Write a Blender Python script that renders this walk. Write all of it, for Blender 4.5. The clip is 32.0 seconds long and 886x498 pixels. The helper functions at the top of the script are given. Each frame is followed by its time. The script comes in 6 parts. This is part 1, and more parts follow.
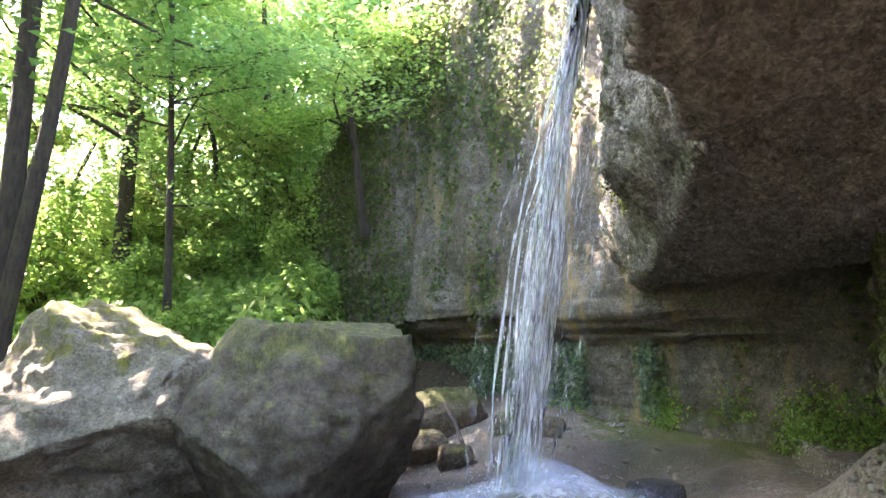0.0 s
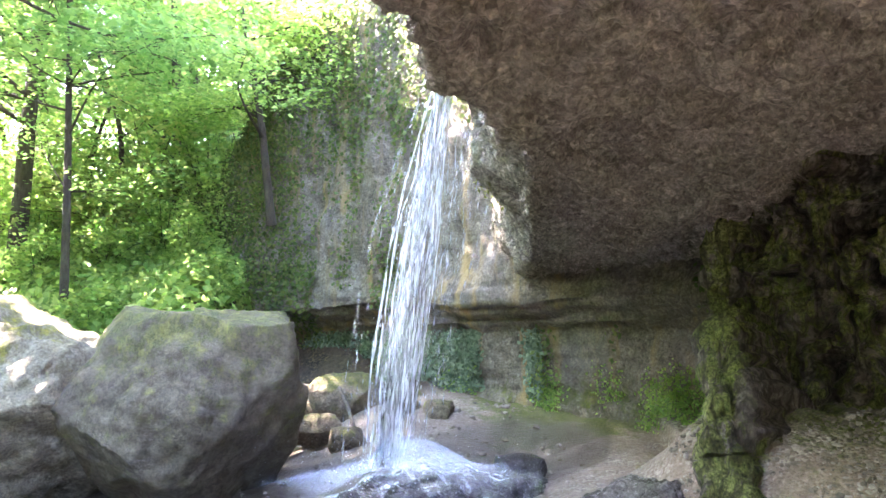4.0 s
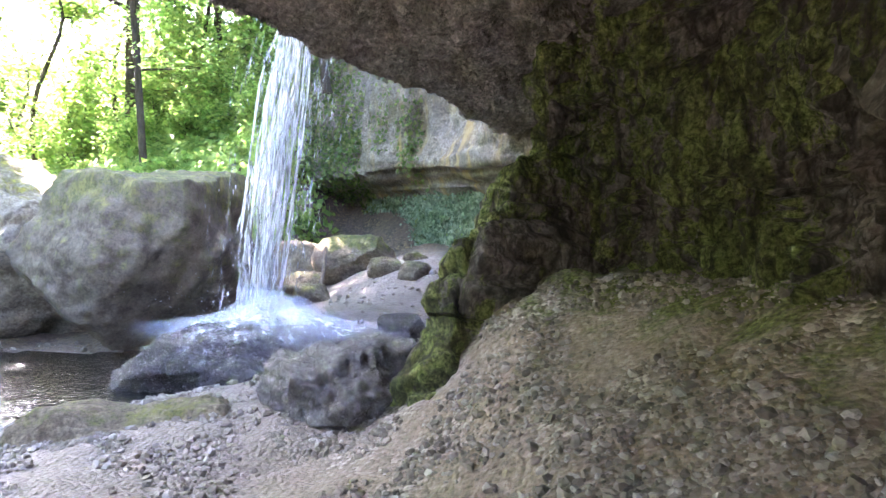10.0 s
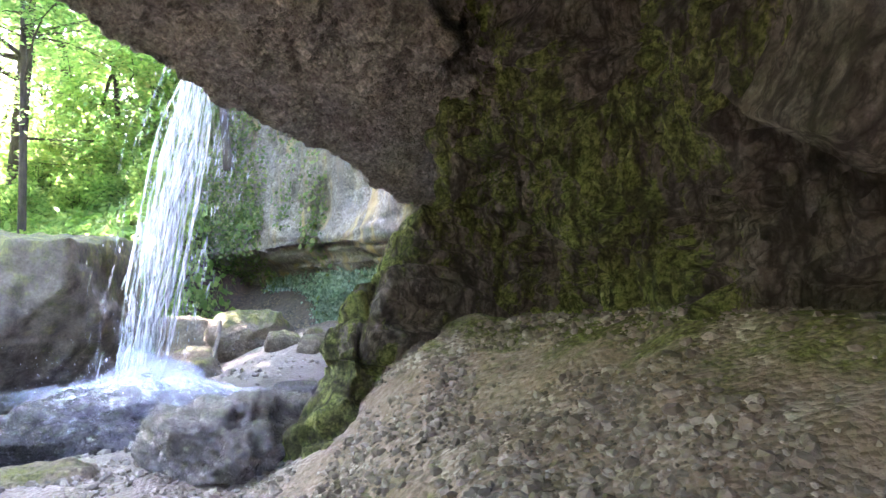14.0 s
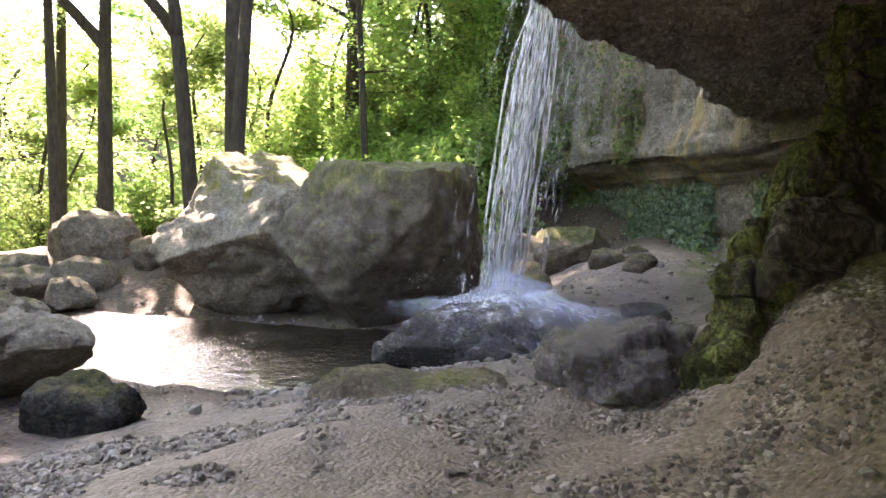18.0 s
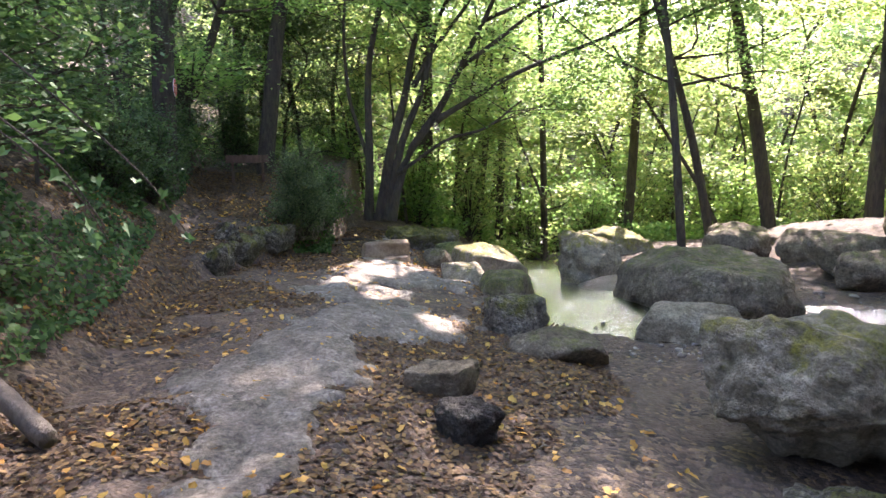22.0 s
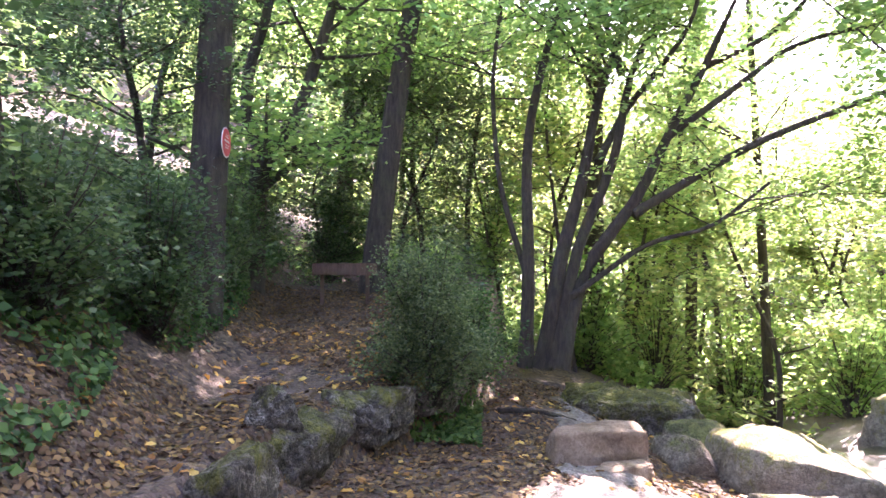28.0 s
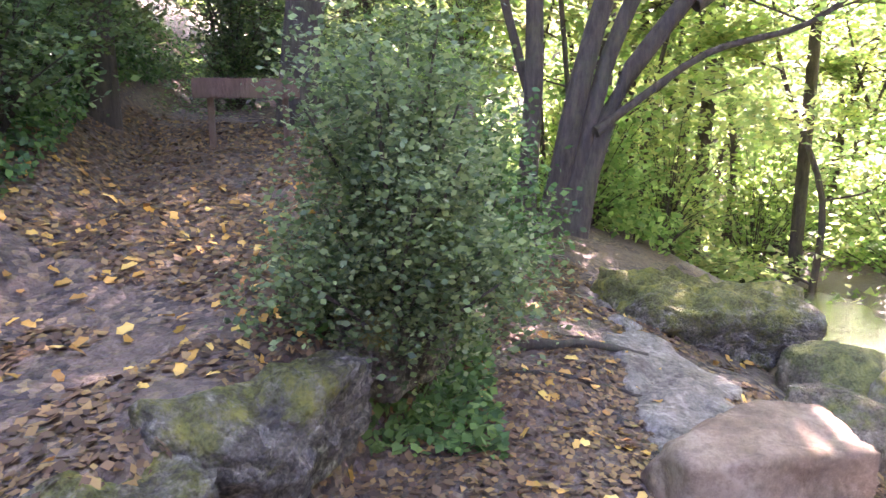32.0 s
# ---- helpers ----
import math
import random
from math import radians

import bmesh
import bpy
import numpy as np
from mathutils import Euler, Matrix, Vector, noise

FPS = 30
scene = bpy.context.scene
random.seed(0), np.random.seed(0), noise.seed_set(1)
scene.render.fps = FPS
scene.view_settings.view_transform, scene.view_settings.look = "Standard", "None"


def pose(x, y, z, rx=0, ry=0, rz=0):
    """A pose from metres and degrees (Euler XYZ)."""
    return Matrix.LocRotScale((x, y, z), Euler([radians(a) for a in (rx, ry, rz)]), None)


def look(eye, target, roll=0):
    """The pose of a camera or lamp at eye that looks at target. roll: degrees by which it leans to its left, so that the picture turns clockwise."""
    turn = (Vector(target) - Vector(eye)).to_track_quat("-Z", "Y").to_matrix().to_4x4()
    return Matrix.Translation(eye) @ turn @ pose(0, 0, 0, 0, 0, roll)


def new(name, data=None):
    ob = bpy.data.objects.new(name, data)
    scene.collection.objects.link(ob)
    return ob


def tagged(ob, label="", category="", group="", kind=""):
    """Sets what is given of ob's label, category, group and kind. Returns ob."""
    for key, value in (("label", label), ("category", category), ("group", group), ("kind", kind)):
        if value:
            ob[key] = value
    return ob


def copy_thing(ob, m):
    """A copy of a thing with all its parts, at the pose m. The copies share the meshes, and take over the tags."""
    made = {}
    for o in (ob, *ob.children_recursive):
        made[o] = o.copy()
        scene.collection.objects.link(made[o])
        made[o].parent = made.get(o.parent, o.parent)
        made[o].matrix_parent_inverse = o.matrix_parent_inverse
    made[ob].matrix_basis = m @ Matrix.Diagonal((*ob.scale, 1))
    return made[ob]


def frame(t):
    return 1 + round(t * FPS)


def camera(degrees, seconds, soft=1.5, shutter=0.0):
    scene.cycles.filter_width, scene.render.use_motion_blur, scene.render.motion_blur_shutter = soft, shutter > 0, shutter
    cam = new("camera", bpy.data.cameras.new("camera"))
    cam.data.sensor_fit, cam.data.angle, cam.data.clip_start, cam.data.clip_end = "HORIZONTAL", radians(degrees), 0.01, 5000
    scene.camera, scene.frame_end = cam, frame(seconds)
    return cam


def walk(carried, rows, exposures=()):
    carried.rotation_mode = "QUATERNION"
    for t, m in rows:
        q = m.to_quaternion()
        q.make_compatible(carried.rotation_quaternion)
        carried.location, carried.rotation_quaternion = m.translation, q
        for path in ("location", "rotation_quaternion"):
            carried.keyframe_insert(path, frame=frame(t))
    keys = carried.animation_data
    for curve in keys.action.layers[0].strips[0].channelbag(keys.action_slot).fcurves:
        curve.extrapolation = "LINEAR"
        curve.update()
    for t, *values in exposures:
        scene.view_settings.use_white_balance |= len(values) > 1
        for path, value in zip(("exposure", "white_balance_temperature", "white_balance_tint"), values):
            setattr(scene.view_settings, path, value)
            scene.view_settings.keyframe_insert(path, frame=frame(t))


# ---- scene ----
cam = camera(66.3, 32.0)
METRES, EYE, TILT, LEAN, TURN = 18.0, 1.5, 8.3, 0.0, 0.0
ROWS = [
    (0.0, 0.0, 0.0, 0.0, 0.0, 0.0, -0.0),
    (0.5, 0.0005, -0.0065, 0.0032, -1.35, -0.02, -0.14),
    (1.0, 0.0009, -0.0081, 0.0069, -2.46, -0.29, -0.39),
    (1.5, 0.0019, -0.0079, 0.0094, -4.62, -0.27, -0.7),
    (2.0, 0.0046, -0.0082, 0.0108, -6.32, 0.34, -0.96),
    (2.5, 0.0038, -0.006, 0.0089, -7.14, 0.52, -1.03),
    (4.5, 0.051, -0.0286, 0.0037, -5.31, -2.02, -0.56),
    (5.0, 0.0768, -0.0311, 0.0111, -5.23, -2.94, -0.66),
    (5.5, 0.1042, -0.0371, 0.0145, -5.31, -4.16, -0.53),
    (6.0, 0.1267, -0.0362, 0.0204, -5.32, -5.37, -0.73),
    (6.5, 0.1472, -0.0307, 0.022, -4.87, -5.98, -0.56),
    (7.0, 0.1655, -0.0275, 0.0231, -2.25, -6.77, -0.21),
    (7.5, 0.185, -0.0258, 0.0223, 2.55, -7.53, 0.49),
    (8.0, 0.1992, -0.0181, 0.0218, 6.98, -8.41, 1.14),
    (8.5, 0.2119, -0.005, 0.0198, 9.9, -9.07, 1.56),
    (9.0, 0.2195, 0.0059, 0.009, 11.62, -10.05, 1.72),
    (9.5, 0.2276, 0.0122, -0.0061, 12.53, -11.23, 1.87),
    (10.0, 0.2331, 0.0133, -0.0141, 12.94, -11.36, 1.92),
    (10.5, 0.2372, 0.014, -0.0165, 13.17, -9.51, 2.07),
    (11.0, 0.2405, 0.0153, -0.0187, 13.28, -3.78, 2.07),
    (11.5, 0.2415, 0.0152, -0.0212, 13.06, -0.22, 1.98),
    (12.0, 0.2416, 0.0159, -0.0239, 11.52, 0.93, 1.68),
    (12.5, 0.2406, 0.0167, -0.027, 9.49, 1.23, 1.28),
    (13.0, 0.2388, 0.0166, -0.0296, 7.42, 1.22, 0.87),
    (13.5, 0.2359, 0.0165, -0.0317, 5.84, -0.3, 0.55),
    (14.0, 0.2329, 0.0166, -0.0335, 5.01, -3.52, 0.54),
    (14.5, 0.2296, 0.0167, -0.0343, 4.68, -6.24, 0.47),
    (16.5, 0.2127, 0.0114, -0.031, 9.87, -10.79, 1.32),
    (17.0, 0.2075, 0.0078, -0.029, 14.52, -10.95, 1.92),
    (17.5, 0.2017, 0.003, -0.0265, 20.31, -10.9, 2.71),
    (18.0, 0.1962, -0.0023, -0.0205, 27.5, -10.6, 3.58),
    (18.5, 0.1888, -0.007, -0.0078, 36.92, -10.06, 4.73),
    (19.0, 0.1795, -0.0087, 0.0053, 46.6, -9.34, 5.66),
    (19.5, 0.1721, -0.0106, 0.0098, 54.19, -8.23, 7.0),
    (20.0, 0.1586, -0.0076, 0.014, 62.0, -7.33, 7.5),
    (20.5, 0.143, -0.0084, 0.0156, 69.8, -6.67, 8.19),
    (21.0, 0.1243, -0.0135, 0.0161, 74.38, -8.87, 8.19),
    (21.5, 0.103, -0.0185, 0.0109, 79.26, -9.12, 8.37),
    (22.0, 0.0781, -0.0247, 0.0098, 84.53, -8.75, 8.53),
    (22.5, 0.0552, -0.0324, 0.0065, 88.58, -8.27, 8.59),
    (23.0, 0.0335, -0.0377, 0.0055, 89.88, -5.91, 8.58),
    (23.5, 0.0096, -0.0413, 0.007, 90.09, -2.39, 8.43),
    (24.0, -0.0148, -0.0444, 0.0042, 90.16, -0.51, 8.6),
    (24.5, -0.0402, -0.0428, 0.0011, 90.2, -0.07, 8.65),
    (25.0, -0.0696, -0.0407, 0.0021, 90.33, 0.41, 8.64),
    (25.5, -0.0975, -0.0438, 0.0, 91.24, 1.19, 8.54),
    (26.0, -0.1211, -0.0474, -0.0029, 92.08, 1.89, 8.56),
    (26.5, -0.1498, -0.05, -0.0033, 93.31, 2.5, 8.49),
    (28.5, -0.2491, -0.0748, 0.0013, 94.12, 3.7, 8.08),
    (29.0, -0.2696, -0.0805, 0.0003, 94.1, 3.79, 8.13),
    (29.5, -0.2971, -0.0836, -0.0004, 93.0, -0.04, 8.14),
    (30.0, -0.3228, -0.0914, 0.0015, 89.71, -6.65, 7.93),
    (30.5, -0.3433, -0.0932, 0.0051, 85.66, -11.84, 8.09),
    (31.0, -0.3659, -0.0904, 0.0057, 85.03, -12.43, 8.08),
    (31.5, -0.3866, -0.0886, 0.0047, 85.9, -12.46, 8.04),
    (32.0, -0.4082, -0.0875, 0.0063, 89.8, -11.83, 8.08),
]
walk(cam, [(t, pose(0, 0, EYE, TILT, LEAN, TURN) @ pose(METRES * x, METRES * y, METRES * z, 90 + pitch, roll, yaw)) for t, x, y, z, yaw, pitch, roll in ROWS],
     exposures=[(0.0, 4.05, 6400, 30), (1.0, 4.4, 6400, 30), (2.5, 4.7, 6300, 30), (5.0, 5.35, 6100, 34), (6.0, 5.65, 6000, 36), (8.0, 5.6, 5950, 36), (9.0, 5.25, 5950, 36), (11.0, 5.25, 5950, 36), (13.0, 5.5, 5950, 36), (14.5, 5.5, 5950, 36), (16.5, 5.15, 6000, 36),
                (18.0, 3.95, 6900, 34), (19.5, 3.05, 7200, 32), (21.0, 3.1, 6700, 32), (23.0, 3.45, 6000, 34), (26.5, 3.8, 6200, 44), (29.0, 4.45, 6200, 52), (30.0, 4.55, 6400, 58), (31.0, 4.45, 6500, 58), (32.0, 5.1, 6300, 54)]
)

# ---- light ----
SUN_EL, SUN_AZ = 42.0, 155.0      # azimuth counted from +x, counter-clockwise
sun_dir = Vector((math.cos(radians(SUN_AZ)) * math.cos(radians(SUN_EL)), math.sin(radians(SUN_AZ)) * math.cos(radians(SUN_EL)), math.sin(radians(SUN_EL))))
world = bpy.data.worlds.new("sky")
scene.world = world
world.use_nodes = True
wn, wl = world.node_tree.nodes, world.node_tree.links
sky = wn.new("ShaderNodeTexSky")
sky.sky_type = "NISHITA"
sky.sun_disc = False
sky.dust_density = 1.6
sky.sun_elevation = radians(SUN_EL)
sky.sun_rotation = radians(90.0 - SUN_AZ)
wl.new(sky.outputs[0], wn["Background"].inputs[0])
wn["Background"].inputs[1].default_value = 0.15
sun = new("sun", bpy.data.lights.new("sun", "SUN"))
sun.data.energy, sun.data.angle, sun.data.color = 3.6, radians(0.6), (1.0, 0.93, 0.80)
sun.matrix_world = look(sun_dir * 60, (0, 0, 0))


# ---- small tools ----
def hash3(i, j, k):
    n = (i * 374761393 + j * 668265263 + k * 2147483647 + 1013904223) & 0xFFFFFFFF
    n = ((n ^ (n >> 13)) * 1274126177) & 0xFFFFFFFF
    n = ((n ^ (n >> 16)) * 2246822519) & 0xFFFFFFFF
    return ((n ^ (n >> 15)) & 0xFFFFFF) / float(0xFFFFFF) * 2 - 1


def vnoise(p):
    """Smooth value noise in -1..1 of an array of places."""
    f = np.floor(p)
    i = f.astype(np.int64)
    u = p - f
    u = u * u * u * (u * (u * 6 - 15) + 10)
    out = np.zeros(len(p))
    for a in (0, 1):
        for b in (0, 1):
            for c in (0, 1):
                w = (u[:, 0] if a else 1 - u[:, 0]) * (u[:, 1] if b else 1 - u[:, 1]) * (u[:, 2] if c else 1 - u[:, 2])
                out += w * hash3(i[:, 0] + a, i[:, 1] + b, i[:, 2] + c)
    return out


def fbm(p, freq, octaves=4, gain=0.5, shift=0.0):
    p = np.asarray(p, float).reshape(-1, 3) * freq + shift
    out, amp = np.zeros(len(p)), 1.0
    for o in range(octaves):
        out += amp * vnoise(p + 17.3 * o)
        p, amp = p * 2.03, amp * gain
    return out


def ridge(p, freq, octaves=4, shift=0.0):
    p = np.asarray(p, float).reshape(-1, 3) * freq + shift
    out, amp = np.zeros(len(p)), 1.0
    for o in range(octaves):
        out += amp * (1 - np.abs(vnoise(p + 9.1 * o)) * 2)
        p, amp = p * 2.1, amp * 0.5
    return out


def sstep(a, b, x):
    t = np.clip((np.asarray(x, float) - a) / (b - a), 0, 1)
    return t * t * (3 - 2 * t)


def mesh_of(name, verts, faces, material=None, smooth=True, attrs=None):
    me = bpy.data.meshes.new(name)
    verts = np.asarray(verts, np.float32).reshape(-1, 3)
    if isinstance(faces, np.ndarray):
        n, k = faces.shape
        me.vertices.add(len(verts))
        me.vertices.foreach_set("co", verts.ravel())
        me.loops.add(n * k)
        me.loops.foreach_set("vertex_index", faces.astype(np.int32).ravel())
        me.polygons.add(n)
        me.polygons.foreach_set("loop_start", np.arange(0, n * k, k, dtype=np.int32))
        me.update(calc_edges=True)
    else:
        me.from_pydata([tuple(map(float, v)) for v in verts], [], faces)
    for key, values in (attrs or {}).items():
        at = me.attributes.new(key, "FLOAT", "POINT")
        at.data.foreach_set("value", np.asarray(values, np.float32))
    me.polygons.foreach_set("use_smooth", [smooth] * len(me.polygons))
    if material:
        me.materials.append(material)
    me.validate()
    return me


def thing(name, mesh, label, category, group="", kind="", at=None):
    ob = new(name, mesh)
    if at is not None:
        ob.matrix_world = at
    return tagged(ob, label, category, group, kind)


def part(name, mesh, parent, label=""):
    ob = new(name, mesh)
    ob.parent = parent
    return tagged(ob, label)


def grid_faces(n, m, closed=False):
    i, j = np.meshgrid(np.arange(n - 1), np.arange(m if closed else m - 1), indexing="ij")
    a, b = i * m + j, i * m + (j + 1) % m
    return np.stack([a, b, b + m, a + m], -1).reshape(-1, 4)


def ring_normals(r, closed=True):
    """Outward normals of a lofted array of rings."""
    du = np.gradient(r, axis=0)
    dv = (np.roll(r, -1, 1) - np.roll(r, 1, 1)) if closed else np.gradient(r, axis=1)
    n = np.cross(du, dv)
    return n / (np.linalg.norm(n, axis=2, keepdims=True) + 1e-9)


def loft(name, rings, material, attrs=None):
    n, m, _ = rings.shape
    q = grid_faces(n, m, True)
    faces = [tuple(f) for f in q.tolist()] + [tuple(range(m))[::-1], tuple(range((n - 1) * m, n * m))]
    return mesh_of(name, rings.reshape(-1, 3), faces, material, True, attrs)


def strand(pts, radii, sides=6):
    """A tapered tube through the points."""
    pts, radii = np.asarray(pts, float), np.asarray(radii, float)
    tan = np.gradient(pts, axis=0)
    tan /= np.linalg.norm(tan, axis=1, keepdims=True) + 1e-9
    ref = np.where(np.abs(tan[:, 2:3]) > 0.9, np.array([[1.0, 0, 0]]), np.array([[0, 0, 1.0]]))
    a = np.cross(tan, ref)
    a /= np.linalg.norm(a, axis=1, keepdims=True) + 1e-9
    b = np.cross(tan, a)
    ang = np.linspace(0, 2 * math.pi, sides, endpoint=False)
    ring = pts[:, None, :] + radii[:, None, None] * (np.cos(ang)[None, :, None] * a[:, None, :] + np.sin(ang)[None, :, None] * b[:, None, :])
    n = len(pts)
    f = grid_faces(n, sides, True)
    return ring.reshape(-1, 3), f


def join(pieces):
    vs, fs, o = [], [], 0
    for v, f in pieces:
        vs.append(v)
        fs.append(f + o)
        o += len(v)
    return np.concatenate(vs), np.concatenate(fs)


# ---- materials ----
def node(nt, kind, **inputs):
    n = nt.nodes.new(kind)
    for k, v in inputs.items():
        n.inputs[k.replace("_", " ")].default_value = v
    return n


def ramp(nt, fac, stops):
    r = nt.nodes.new("ShaderNodeValToRGB")
    while len(r.color_ramp.elements) < len(stops):
        r.color_ramp.elements.new(0.5)
    for e, (p, c) in zip(r.color_ramp.elements, stops):
        e.position, e.color = p, (*c, 1)
    nt.links.new(fac, r.inputs[0])
    return r.outputs[0]


def mixc(nt, fac, a, b):
    m = nt.nodes.new("ShaderNodeMix")
    m.data_type = "RGBA"
    for sock, val in ((m.inputs[0], fac), (m.inputs[6], a), (m.inputs[7], b)):
        if hasattr(val, "links"):
            nt.links.new(val, sock)
        else:
            sock.default_value = val if isinstance(val, float) else (*val, 1)
    return m.outputs[2]


def mth(nt, op, a, b=0.0, clamp=False):
    m = nt.nodes.new("ShaderNodeMath")
    m.operation, m.use_clamp = op, clamp
    for sock, val in ((m.inputs[0], a), (m.inputs[1], b)):
        if hasattr(val, "links"):
            nt.links.new(val, sock)
        else:
            sock.default_value = val
    return m.outputs[0]


def start(name):
    m = bpy.data.materials.new(name)
    m.use_nodes = True
    nt = m.node_tree
    return m, nt, nt.nodes["Principled BSDF"]


def noise_of(nt, scale, detail=6, rough=0.6, stretch=None):
    t = nt.nodes.new("ShaderNodeTexCoord")
    out = t.outputs["Object"]
    if stretch:
        mp = nt.nodes.new("ShaderNodeMapping")
        mp.inputs["Scale"].default_value = stretch
        nt.links.new(out, mp.inputs[0])
        out = mp.outputs[0]
    n = node(nt, "ShaderNodeTexNoise", Scale=scale, Detail=float(detail), Roughness=rough)
    nt.links.new(out, n.inputs["Vector"])
    return n.outputs[0]


def attr_of(nt, key):
    a = nt.nodes.new("ShaderNodeAttribute")
    a.attribute_name = key
    return a.outputs["Fac"]


def bump_to(nt, bsdf, heights, dist=0.02, strength=0.8):
    b = node(nt, "ShaderNodeBump", Strength=strength, Distance=dist)
    h = heights[0]
    for x in heights[1:]:
        h = mth(nt, "ADD", h, x)
    nt.links.new(h, b.inputs["Height"])
    nt.links.new(b.outputs[0], bsdf.inputs["Normal"])


def rock_material(name, dark, mid, light, moss=(0.085, 0.105, 0.02), moss_fade=0.35, rough=0.9, dist=0.05, pits=9.0, wet=False, streak=0.0, cell=0.6, speck_mix=0.85, grain=0.0):
    m, nt, b = start(name)
    tc = nt.nodes.new("ShaderNodeTexCoord")
    big, midn, fine = noise_of(nt, 1.3, 5, 0.65), noise_of(nt, 6.0, 12, 0.78), noise_of(nt, 28, 8, 0.8)
    col = ramp(nt, midn, [(0.30, tuple(v * 0.6 for v in dark)), (0.44, dark), (0.54, mid), (0.68, light)])
    tone = ramp(nt, big, [(0.32, tuple(v * 0.75 for v in dark)), (0.5, mid), (0.68, light)])
    col = mixc(nt, 0.4, col, tone)
    vor = node(nt, "ShaderNodeTexVoronoi", Scale=pits)
    nt.links.new(tc.outputs["Object"], vor.inputs["Vector"])
    vsep = nt.nodes.new("ShaderNodeSeparateColor")
    nt.links.new(vor.outputs["Color"], vsep.inputs[0])
    col = mixc(nt, mth(nt, "MULTIPLY", mth(nt, "SUBTRACT", vsep.outputs[0], 0.72), 2.2 * cell, True), col, tuple(min(1, v * 1.15) for v in light))
    speck = ramp(nt, fine, [(0.34, (0.30, 0.28, 0.26)), (0.5, (0.85, 0.85, 0.85)), (0.62, (1.15, 1.13, 1.1))])
    mul = nt.nodes.new("ShaderNodeMix")
    mul.data_type, mul.blend_type = "RGBA", "MULTIPLY"
    mul.inputs[0].default_value = speck_mix
    nt.links.new(col, mul.inputs[6])
    nt.links.new(speck, mul.inputs[7])
    col = mul.outputs[2]
    heights = []
    if grain:
        for sc, lo, hi in ((24.0, 0.45, 1.35), (60.0, 0.6, 1.25)):
            g = node(nt, "ShaderNodeTexVoronoi", Scale=sc)
            nt.links.new(tc.outputs["Object"], g.inputs["Vector"])
            gs = nt.nodes.new("ShaderNodeSeparateColor")
            nt.links.new(g.outputs["Color"], gs.inputs[0])
            gm = nt.nodes.new("ShaderNodeMix")
            gm.data_type, gm.blend_type = "RGBA", "MULTIPLY"
            gm.inputs[0].default_value = grain
            nt.links.new(col, gm.inputs[6])
            nt.links.new(ramp(nt, gs.outputs[0], [(0.0, (lo,) * 3), (0.75, (1.0, 1.0, 1.0)), (1.0, (hi, hi, hi * 0.97))]), gm.inputs[7])
            col = gm.outputs[2]
            heights.append(mth(nt, "MULTIPLY", g.outputs["Distance"], -0.5 * grain))
    if streak:
        st = noise_of(nt, 2.6, 6, 0.6, (1, 1, 0.10))
        col = mixc(nt, mth(nt, "MULTIPLY", mth(nt, "MULTIPLY", mth(nt, "SUBTRACT", st, 0.52), 6.0, True), streak), col, (0.40, 0.29, 0.12))
        st2 = noise_of(nt, 3.7, 6, 0.6, (1, 1, 0.14))
        col = mixc(nt, mth(nt, "MULTIPLY", mth(nt, "MULTIPLY", mth(nt, "SUBTRACT", st2, 0.55), 6.0, True), streak), col, (0.16, 0.145, 0.12))
    mossn = noise_of(nt, 4.2, 9, 0.75)
    f = mth(nt, "ADD", attr_of(nt, "moss"), mth(nt, "MULTIPLY", mth(nt, "SUBTRACT", mossn, 0.5), 1.9))
    f = mth(nt, "MULTIPLY", mth(nt, "SUBTRACT", f, moss_fade), 3.5, True)
    fine2 = noise_of(nt, 55, 6, 0.75)
    mcol = ramp(nt, fine2, [(0.32, tuple(v * 0.3 for v in moss)), (0.5, moss), (0.68, tuple(v * 2.1 for v in moss))])
    hue = noise_of(nt, 7.0, 7, 0.75, (1, 1, 0.55))
    mcol = mixc(nt, mth(nt, "MULTIPLY", mth(nt, "SUBTRACT", hue, 0.47), 6.0, True), mcol, tuple(v * q for v, q in zip(moss, (2.5, 2.3, 1.7))))
    mcol = mixc(nt, mth(nt, "MULTIPLY", mth(nt, "SUBTRACT", fine2, 0.5), 2.0, True), mcol, tuple(v * 0.5 for v in moss))
    col = mixc(nt, mth(nt, "MULTIPLY", f, 0.92), col, mcol)
    nt.links.new(col, b.inputs["Base Color"])
    b.inputs["Roughness"].default_value = rough
    b.inputs["Specular IOR Level"].default_value = 0.25
    if wet:
        nt.links.new(ramp(nt, fine, [(0.35, (0.08, 0.08, 0.08)), (0.65, (0.32, 0.32, 0.32))]), b.inputs["Roughness"])
        b.inputs["Specular IOR Level"].default_value = 1.0
    bump_to(nt, b, heights + [midn, mth(nt, "MULTIPLY", fine, 0.45), mth(nt, "MULTIPLY", vor.outputs["Distance"], 0.25), mth(nt, "MULTIPLY", mth(nt, "MULTIPLY", fine2, f), 0.3)], dist * 1.6, 1.0)
    return m


M_ROOF = rock_material("overhang_rock", (0.31, 0.275, 0.225), (0.52, 0.475, 0.40), (0.70, 0.66, 0.58), dist=0.05, pits=14.0, speck_mix=0.9, grain=0.65)
M_CLIFF = rock_material("cliff_rock", (0.17, 0.145, 0.11), (0.29, 0.255, 0.205), (0.42, 0.385, 0.33), dist=0.03, streak=0.75, grain=0.5)


